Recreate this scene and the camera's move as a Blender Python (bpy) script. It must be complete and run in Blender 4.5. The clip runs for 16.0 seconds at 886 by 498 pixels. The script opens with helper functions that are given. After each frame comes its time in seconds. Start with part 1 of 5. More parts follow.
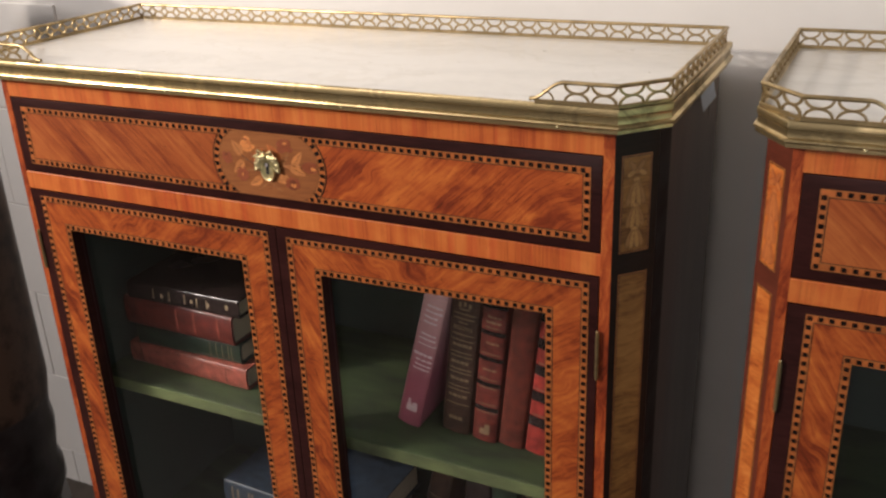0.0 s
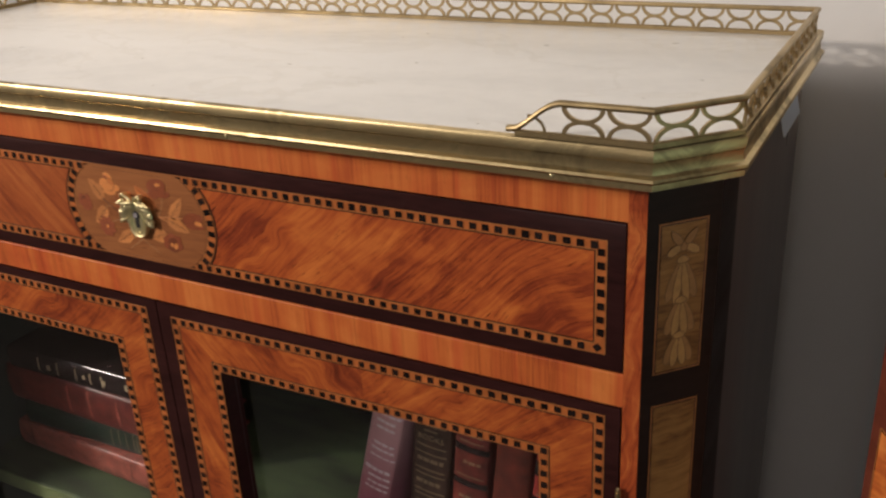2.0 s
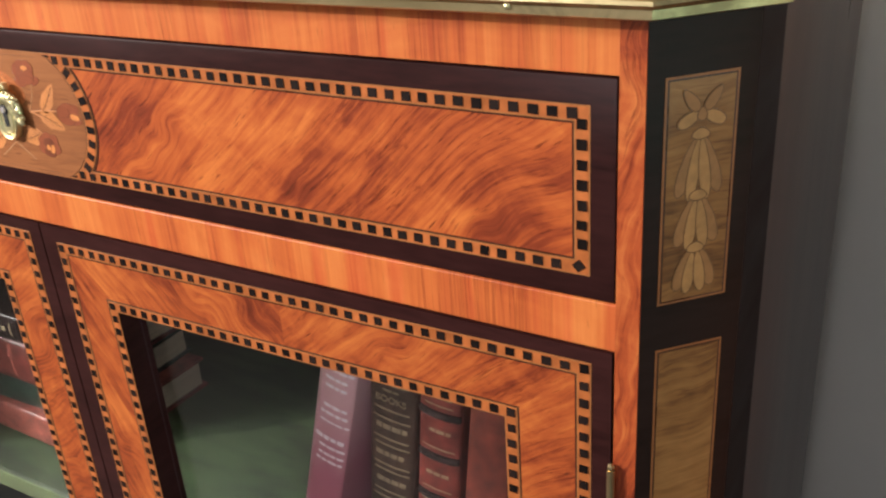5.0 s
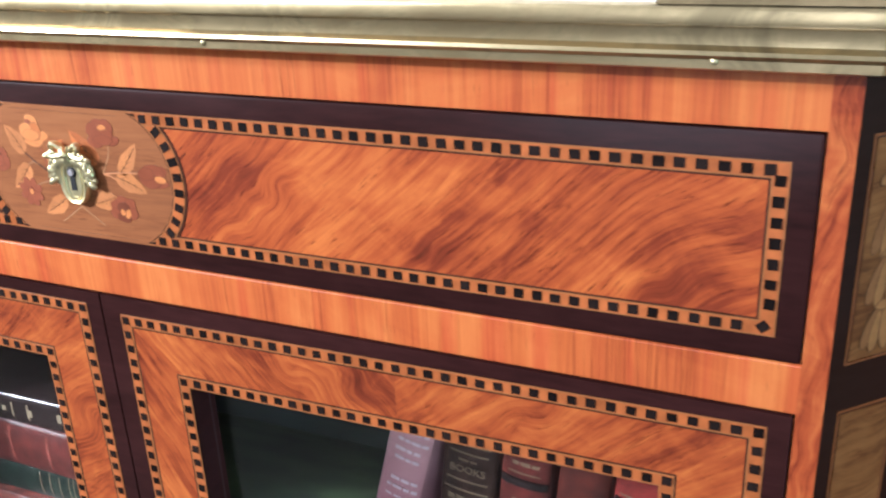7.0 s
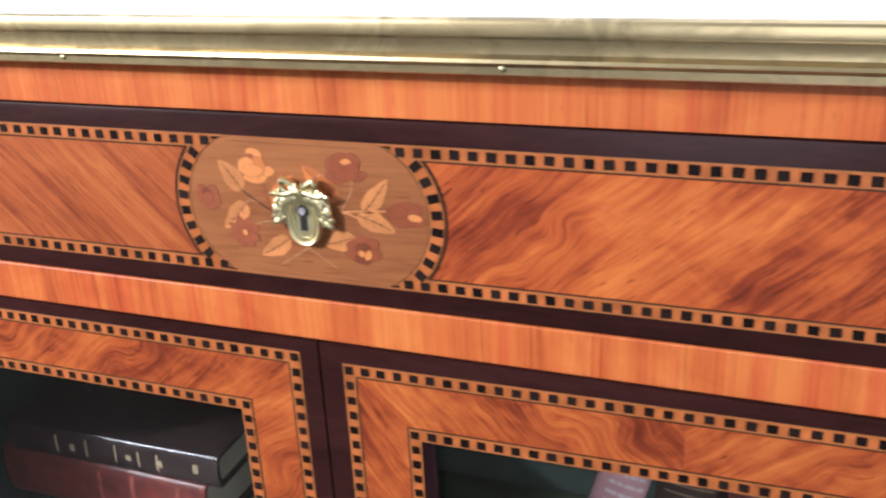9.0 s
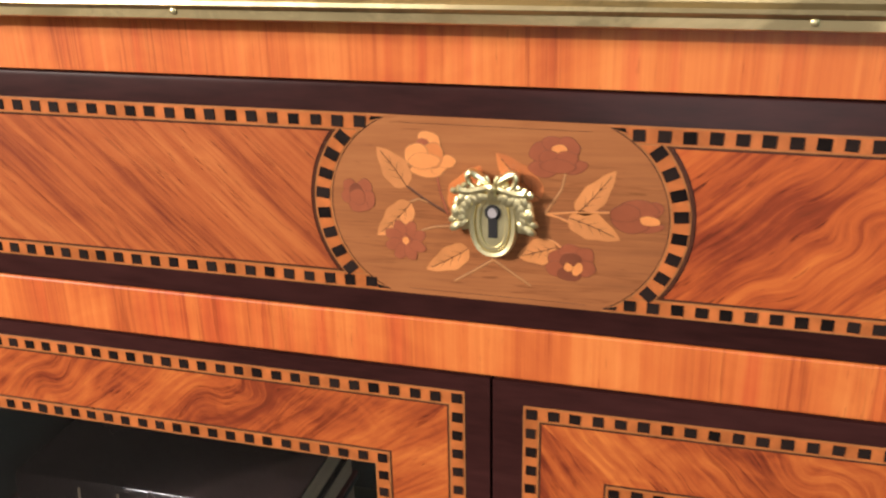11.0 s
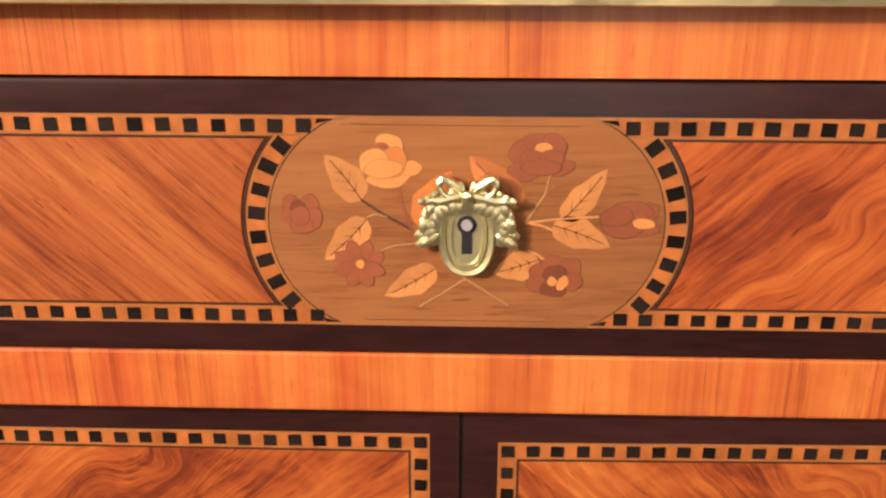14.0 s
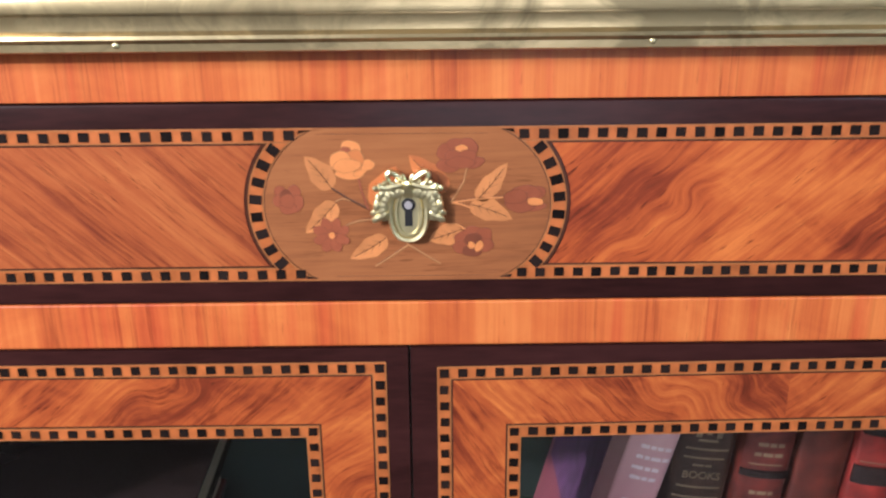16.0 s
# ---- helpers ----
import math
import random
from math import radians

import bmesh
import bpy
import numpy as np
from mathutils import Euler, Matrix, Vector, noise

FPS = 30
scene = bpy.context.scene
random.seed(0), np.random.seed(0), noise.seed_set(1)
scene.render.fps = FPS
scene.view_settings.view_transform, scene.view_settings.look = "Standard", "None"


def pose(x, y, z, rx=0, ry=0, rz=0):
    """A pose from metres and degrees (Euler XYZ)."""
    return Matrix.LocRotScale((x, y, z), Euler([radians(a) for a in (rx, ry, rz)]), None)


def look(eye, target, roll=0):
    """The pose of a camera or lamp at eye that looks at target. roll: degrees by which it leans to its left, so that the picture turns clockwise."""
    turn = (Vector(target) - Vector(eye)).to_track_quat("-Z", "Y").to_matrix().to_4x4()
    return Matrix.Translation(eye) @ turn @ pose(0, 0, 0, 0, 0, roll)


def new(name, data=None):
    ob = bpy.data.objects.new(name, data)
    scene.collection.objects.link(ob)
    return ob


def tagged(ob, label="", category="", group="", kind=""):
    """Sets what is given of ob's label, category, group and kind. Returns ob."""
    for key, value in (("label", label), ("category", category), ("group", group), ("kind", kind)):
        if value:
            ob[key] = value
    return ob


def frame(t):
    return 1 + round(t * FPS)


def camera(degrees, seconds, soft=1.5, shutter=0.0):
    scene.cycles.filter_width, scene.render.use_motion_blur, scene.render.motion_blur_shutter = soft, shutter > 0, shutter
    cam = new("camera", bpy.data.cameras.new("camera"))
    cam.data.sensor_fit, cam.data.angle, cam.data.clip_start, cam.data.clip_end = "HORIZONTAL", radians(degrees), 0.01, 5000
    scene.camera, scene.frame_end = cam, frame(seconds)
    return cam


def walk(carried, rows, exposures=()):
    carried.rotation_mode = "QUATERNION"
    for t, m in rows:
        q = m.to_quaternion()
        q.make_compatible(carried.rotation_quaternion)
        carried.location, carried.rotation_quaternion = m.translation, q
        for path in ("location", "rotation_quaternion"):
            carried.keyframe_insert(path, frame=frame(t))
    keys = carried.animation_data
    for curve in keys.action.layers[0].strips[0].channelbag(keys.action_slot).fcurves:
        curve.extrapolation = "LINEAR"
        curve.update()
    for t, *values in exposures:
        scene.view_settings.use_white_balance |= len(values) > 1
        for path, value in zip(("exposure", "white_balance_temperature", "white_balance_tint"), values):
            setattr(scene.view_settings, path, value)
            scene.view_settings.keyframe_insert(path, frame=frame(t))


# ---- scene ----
cam = camera(50.9, 16.0, soft=2.3, shutter=0.5)
EXPOSURES = [(0.0, 0.18, 6250, 16), (1.2, 0.15, 6250, 16), (2.0, -0.12, 6250, 15), (2.5, -0.03, 6300, 14), (3.0, 0.19, 6200, 13), (3.5, 0.27, 6300, 14), (5.8, 1.33, 5350, 6), (6.5, 1.34, 5150, 7), (7.0, 1.2, 4850, 9),
             (8.5, 1.06, 5050, 9), (10.2, 0.92, 5400, 9), (12.3, 1.05, 6700, 14), (14.5, 1.03, 6700, 14), (15.5, 1.02, 5050, 10), (16.0, 0.97, 5150, 11)]
PATH = [
    (0, (0.582, -0.754, 1.221), (-0.248, 0.888, 0.437), -2.4),
    (0.5, (0.539, -0.68, 1.199), (-0.285, 0.96, 0.404), -2.7),
    (1, (0.514, -0.61, 1.177), (-0.3, 1.043, 0.399), -2.6),
    (1.5, (0.505, -0.511, 1.172), (-0.354, 1.111, 0.377), -3.3),
    (2, (0.495, -0.442, 1.165), (-0.396, 1.154, 0.352), -3.2),
    (2.5, (0.502, -0.389, 1.159), (-0.397, 1.183, 0.311), -3.7),
    (3, (0.494, -0.343, 1.141), (-0.424, 1.185, 0.234), -4.5),
    (3.5, (0.478, -0.315, 1.116), (-0.428, 1.215, 0.199), -4.1),
    (3.7, (0.473, -0.309, 1.107), (-0.428, 1.223, 0.192), -3.9),
    (5.8, (0.477, -0.325, 1.055), (-0.505, 1.23, 0.269), -3.8),
    (6, (0.457, -0.336, 1.062), (-0.505, 1.239, 0.291), -3.5),
    (6.5, (0.412, -0.343, 1.064), (-0.465, 1.291, 0.313), -3.3),
    (7, (0.371, -0.344, 1.065), (-0.416, 1.332, 0.309), -2.7),
    (7.5, (0.327, -0.347, 1.068), (-0.404, 1.346, 0.296), -2.6),
    (8, (0.284, -0.35, 1.063), (-0.398, 1.358, 0.277), -2.2),
    (8.5, (0.251, -0.355, 1.065), (-0.4, 1.365, 0.281), -2.7),
    (9, (0.212, -0.365, 1.073), (-0.462, 1.36, 0.32), -2.8),
    (9.5, (0.173, -0.361, 1.067), (-0.492, 1.367, 0.311), -3.0),
    (10, (0.137, -0.345, 1.067), (-0.494, 1.399, 0.32), -2.6),
    (10.2, (0.12, -0.34, 1.057), (-0.476, 1.424, 0.325), -1.9),
    (12.3, (0.03, -0.276, 1.029), (-0.243, 1.558, 0.28), -0.2),
    (12.5, (0.025, -0.272, 1.025), (-0.174, 1.573, 0.28), 0.3),
    (13, (0.028, -0.271, 1.028), (-0.136, 1.585, 0.302), -0.7),
    (13.5, (0.017, -0.275, 1.026), (-0.106, 1.584, 0.298), -0.4),
    (14, (0.002, -0.283, 1.023), (-0.054, 1.591, 0.328), 0.1),
    (14.5, (-0.008, -0.297, 1.025), (0.003, 1.577, 0.327), 0.2),
    (15, (-0.014, -0.329, 1.028), (0.074, 1.55, 0.348), 0.4),
    (15.5, (0.0, -0.361, 1.038), (0.073, 1.513, 0.345), -0.3),
    (16, (0.014, -0.395, 1.05), (0.025, 1.483, 0.363), -0.5),
]
walk(cam, [(t, look(eye, target, roll)) for t, eye, target, roll in PATH], EXPOSURES)

# ---- light ----
world = bpy.data.worlds.new("world")
scene.world = world
world.use_nodes = True
world.node_tree.nodes["Background"].inputs[0].default_value = (0.9, 0.95, 1.0, 1)
world.node_tree.nodes["Background"].inputs[1].default_value = 0.1


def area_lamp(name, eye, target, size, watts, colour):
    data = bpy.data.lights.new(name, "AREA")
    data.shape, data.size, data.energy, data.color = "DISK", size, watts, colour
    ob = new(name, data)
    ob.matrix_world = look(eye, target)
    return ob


track = bpy.data.lights.new("spot_lamp", "SPOT")
track.energy, track.color, track.shadow_soft_size, track.spot_size, track.spot_blend = 198, (1.0, 0.88, 0.72), 0.055, radians(52), 0.75
new("spot_lamp", track).matrix_world = look((-1.9, -1.45, 1.85), (0.2, 0, 0.97))
area_lamp("ceiling_lamp", (-1.7, -1.65, 2.4), (0, 0.2, 1.0), 0.45, 30, (1.0, 0.93, 0.84))
# Unseen soft fill added in front; no window stands in the south wall.
area_lamp("front_fill", (0.45, -3.2, 1.35), (0.2, 0, 0.9), 1.6, 8, (1.0, 0.91, 0.82))
area_lamp("side_window", (1.6, -1.7, 1.75), (0.4, 0, 0.95), 0.6, 5, (0.86, 0.95, 1.0))
area_lamp("door_window", (3.1, -0.8, 0.75), (0.4, 0, 0.97), 1.4, 4.6, (0.62, 1.0, 0.76))


# ---- materials ----
def nodes_of(name):
    m = bpy.data.materials.new(name)
    m.use_nodes = True
    nt = m.node_tree
    return m, nt, nt.nodes["Principled BSDF"]


def node(nt, kind, **kw):
    n = nt.nodes.new(kind)
    for k, v in kw.items():
        n.inputs[k].default_value = v
    return n


def link(nt, a, b):
    nt.links.new(a, b)


def math_node(nt, op, a, b=None, clamp=False):
    n = nt.nodes.new("ShaderNodeMath")
    n.operation, n.use_clamp = op, clamp
    for i, v in enumerate((a, b)):
        if v is None:
            continue
        if isinstance(v, (int, float)):
            n.inputs[i].default_value = v
        else:
            nt.links.new(v, n.inputs[i])
    return n.outputs[0]


def ramp(nt, fac, stops):
    n = nt.nodes.new("ShaderNodeValToRGB")
    els = n.color_ramp.elements
    while len(els) < len(stops):
        els.new(0.5)
    for e, (p, c) in zip(els, stops):
        e.position, e.color = p, (*c, 1)
    nt.links.new(fac, n.inputs[0])
    return n.outputs[0]


def mix(nt, kind, fac, a, b):
    n = nt.nodes.new("ShaderNodeMix")
    n.data_type, n.blend_type = "RGBA", kind
    for sock, v in ((n.inputs[0], fac), (n.inputs[6], a), (n.inputs[7], b)):
        if isinstance(v, (int, float)):
            sock.default_value = v
        elif isinstance(v, tuple):
            sock.default_value = (*v, 1)
        else:
            nt.links.new(v, sock)
    return n.outputs[2]


def bump(nt, bsdf, height, strength, distance):
    b = node(nt, "ShaderNodeBump", Strength=strength, Distance=distance)
    link(nt, height, b.inputs["Height"])
    link(nt, b.outputs[0], bsdf.inputs["Normal"])


def noise_node(nt, vec, scale, detail=3.0, rough=0.55, distortion=0.0):
    n = node(nt, "ShaderNodeTexNoise", Scale=scale, Detail=detail, Roughness=rough, Distortion=distortion)
    link(nt, vec, n.inputs["Vector"])
    return n.outputs["Fac"]


def mapping(nt, vec, rot=(0, 0, 0), scale=(1, 1, 1), loc=(0, 0, 0)):
    n = nt.nodes.new("ShaderNodeMapping")
    n.inputs["Rotation"].default_value = [radians(a) for a in rot]
    n.inputs["Scale"].default_value = scale
    n.inputs["Location"].default_value = loc
    link(nt, vec, n.inputs["Vector"])
    return n.outputs[0]


def wood(name, dark, mid, light, angle, strips=0.0, warp=0.012, figure=9.0, cloud=16.0, band=60.0, gloss=0.36, contrast=1.0, pores=0.85, seed=0.0, lines=0.6, knots=(), tones=(), fur=0.24, shine=0.32, run=1.0,
         streak=0.15, coat=0.2, flush=0.0, tint=(1, 1, 1)):
    """Veneer in the x-z plane: the grain runs along x turned by the angle; strips: veneer leaves a metre along x, each with its own tone;
    knots: (x, z, radius, degrees) round which the grain turns; tones: (x, z, half width, half height, degrees, amount) for heartwood and sapwood; flush: pink streaks."""
    m, nt, b = nodes_of(name)
    tc = nt.nodes.new("ShaderNodeTexCoord")
    vec = tc.outputs["Object"]
    burl = None
    for kx, kz, kr, turn in knots:
        d = nt.nodes.new("ShaderNodeVectorMath")
        d.operation = "SUBTRACT"
        link(nt, tc.outputs["Object"], d.inputs[0])
        d.inputs[1].default_value = (kx, 0, kz)
        ln = nt.nodes.new("ShaderNodeVectorMath")
        ln.operation = "LENGTH"
        link(nt, d.outputs[0], ln.inputs[0])
        q = math_node(nt, "DIVIDE", ln.outputs["Value"], kr)
        fall = math_node(nt, "EXPONENT", math_node(nt, "MULTIPLY", math_node(nt, "MULTIPLY", q, q), -1.0))
        rot = nt.nodes.new("ShaderNodeVectorRotate")
        rot.rotation_type = "Y_AXIS"
        rot.inputs["Center"].default_value = (kx, 0, kz)
        link(nt, vec, rot.inputs["Vector"])
        link(nt, math_node(nt, "MULTIPLY", fall, radians(turn)), rot.inputs["Angle"])
        vec = rot.outputs[0]
        burl = fall if burl is None else math_node(nt, "ADD", burl, fall)
    vec = mapping(nt, vec, loc=(seed, seed * 0.7, seed * 1.3))
    tone = None
    if strips:
        sep = nt.nodes.new("ShaderNodeSeparateXYZ")
        link(nt, vec, sep.inputs[0])
        v = nt.nodes.new("ShaderNodeTexVoronoi")
        v.voronoi_dimensions = "1D"
        v.inputs["Scale"].default_value = strips
        link(nt, sep.outputs[0], v.inputs["W"])
        sc = nt.nodes.new("ShaderNodeSeparateColor")
        link(nt, v.outputs["Color"], sc.inputs[0])
        tone = sc.outputs[0]
        shift = nt.nodes.new("ShaderNodeCombineXYZ")
        link(nt, math_node(nt, "MULTIPLY", sc.outputs[1], 3.0), shift.inputs[1])
        add0 = nt.nodes.new("ShaderNodeVectorMath")
        link(nt, vec, add0.inputs[0])
        link(nt, shift.outputs[0], add0.inputs[1])
        vec = add0.outputs[0]
    w = node(nt, "ShaderNodeTexNoise", Scale=figure, Detail=2.0)
    link(nt, vec, w.inputs["Vector"])
    vm = nt.nodes.new("ShaderNodeVectorMath")
    vm.operation = "MULTIPLY_ADD"
    link(nt, w.outputs["Color"], vm.inputs[0])
    vm.inputs[1].default_value = (warp * 2, 0, warp * 2)
    link(nt, vec, vm.inputs[2])
    turned = mapping(nt, vm.outputs[0], rot=(0, angle, 0))
    broad = noise_node(nt, mapping(nt, turned, scale=(0.5 / run, 1, 1.25)), cloud, 3.0, 0.55, 0.5)
    bands = noise_node(nt, mapping(nt, turned, scale=(band * 0.14 / run, 14, band)), 1.0, 3.0, 0.55)
    fine = noise_node(nt, mapping(nt, turned, scale=(band * 0.3 / run, 20, band * 3.2)), 1.0, 4.0, 0.65, 0.2)
    fibre = noise_node(nt, mapping(nt, turned, scale=(30 / run, 40, 520)), 1.0, 4.0, 0.65)
    flame = noise_node(nt, mapping(nt, vec, scale=(1, 1, 1.5)), figure * 2.2, 5.0, 0.6, 1.4)
    fleck = noise_node(nt, mapping(nt, turned, scale=(95, 90, 900)), 1.0, 2.0, 0.5)
    vein = noise_node(nt, mapping(nt, turned, scale=(9 / run, 8, 120)), 1.0, 4.0, 0.65, 0.3)
    f = math_node(nt, "MULTIPLY", broad, 0.25)
    for w_, n_ in ((streak, bands), (fur, fine), (0.2, fibre), (0.55 - streak - fur, flame)):
        f = math_node(nt, "ADD", f, math_node(nt, "MULTIPLY", n_, w_))
    if tone is not None:
        f = math_node(nt, "ADD", f, math_node(nt, "MULTIPLY", math_node(nt, "SUBTRACT", tone, 0.5), 0.035))
    if burl is not None:
        f = math_node(nt, "SUBTRACT", f, math_node(nt, "MULTIPLY", burl, 0.02))
    for tx, tz, rx, rz, turn, amount in tones:
        far = mapping(nt, mapping(nt, vm.outputs[0], loc=(-tx - seed - warp, 0, -tz - seed * 1.3 - warp)), rot=(0, turn, 0), scale=(1 / rx, 0, 1 / rz))
        ln = nt.nodes.new("ShaderNodeVectorMath")
        ln.operation = "LENGTH"
        link(nt, far, ln.inputs[0])
        fall = math_node(nt, "EXPONENT", math_node(nt, "MULTIPLY", math_node(nt, "POWER", ln.outputs["Value"], 2.6), -1.0))
        f = math_node(nt, "ADD", f, math_node(nt, "MULTIPLY", math_node(nt, "MULTIPLY", fall, math_node(nt, "ADD", flame, 0.5)), amount))
    h = 0.115 / contrast
    deep = tuple(c * 0.55 for c in dark)
    col = ramp(nt, f, [(0.5 - h * 1.25, deep), (0.5 - h * 0.62, dark), (0.5 - h * 0.02, mid), (0.5 + h * 0.9, light)])
    edge = math_node(nt, "DIVIDE", math_node(nt, "ABSOLUTE", math_node(nt, "SUBTRACT", vein, 0.5)), 0.022)
    line = math_node(nt, "SUBTRACT", 1.0, edge, True)
    line = math_node(nt, "MULTIPLY", line, math_node(nt, "MULTIPLY", math_node(nt, "SUBTRACT", 0.56, broad), 9.0, True))
    col = mix(nt, "MULTIPLY", math_node(nt, "MULTIPLY", line, lines), col, (0.34, 0.2, 0.18))
    if flush:
        rosy = math_node(nt, "MULTIPLY", math_node(nt, "SUBTRACT", noise_node(nt, mapping(nt, turned, scale=(3, 9, 75)), 1.0, 2.0, 0.5), 0.53), 9.0, True)
        col = mix(nt, "MULTIPLY", math_node(nt, "MULTIPLY", rosy, flush), col, (0.92, 0.55, 0.75))
    pore = math_node(nt, "MULTIPLY", math_node(nt, "SUBTRACT", fleck, 0.63), 9.0, True)
    pore = math_node(nt, "MULTIPLY", pore, math_node(nt, "MULTIPLY", math_node(nt, "SUBTRACT", bands, 0.42), 8.0, True))
    col = mix(nt, "MULTIPLY", math_node(nt, "MULTIPLY", pore, pores), col, (0.28, 0.18, 0.15))
    link(nt, col, b.inputs["Base Color"])
    rough = math_node(nt, "ADD", math_node(nt, "MULTIPLY", fibre, 0.12), gloss)
    link(nt, rough, b.inputs["Roughness"])
    b.inputs["Specular IOR Level"].default_value = shine
    b.inputs["Specular Tint"].default_value = (*tint, 1)
    b.inputs["Coat Weight"].default_value, b.inputs["Coat Roughness"].default_value = coat, 0.14
    bump(nt, b, math_node(nt, "ADD", fibre, math_node(nt, "MULTIPLY", broad, 1.5)), 0.1, 0.0006)
    return m


def plain(name, colour, rough=0.4, metal=0.0, vary=0.25, scale=60.0, depth=0.0, bumpy=0.0, random=0.0, coat=0.0, stretch=(1, 1, 1), shine=0.5, spread=0.2):
    m, nt, b = nodes_of(name)
    tc = nt.nodes.new("ShaderNodeTexCoord")
    vec = mapping(nt, tc.outputs["Object"], scale=stretch)
    n1 = noise_node(nt, vec, scale, 4.0, 0.6)
    n2 = noise_node(nt, vec, scale * 0.13, 3.0, 0.5)
    f = math_node(nt, "ADD", math_node(nt, "MULTIPLY", n1, 0.5), math_node(nt, "MULTIPLY", n2, 0.5))
    if random:
        oi = nt.nodes.new("ShaderNodeObjectInfo")
        f = math_node(nt, "ADD", f, math_node(nt, "MULTIPLY", math_node(nt, "SUBTRACT", oi.outputs["Random"], 0.5), random))
    lo = tuple(c * (1 - vary) for c in colour)
    hi = tuple(min(1.0, c * (1 + vary)) for c in colour)
    link(nt, ramp(nt, f, [(0.5 - spread, lo), (0.5 + spread, hi)]), b.inputs["Base Color"])
    link(nt, math_node(nt, "ADD", math_node(nt, "MULTIPLY", math_node(nt, "SUBTRACT", n2, 0.5), 0.25), rough), b.inputs["Roughness"])
    b.inputs["Metallic"].default_value, b.inputs["Coat Weight"].default_value = metal, coat
    b.inputs["Coat Roughness"].default_value = 0.24
    b.inputs["Specular IOR Level"].default_value = shine
    if bumpy:
        bump(nt, b, n1, bumpy, depth)
    return m


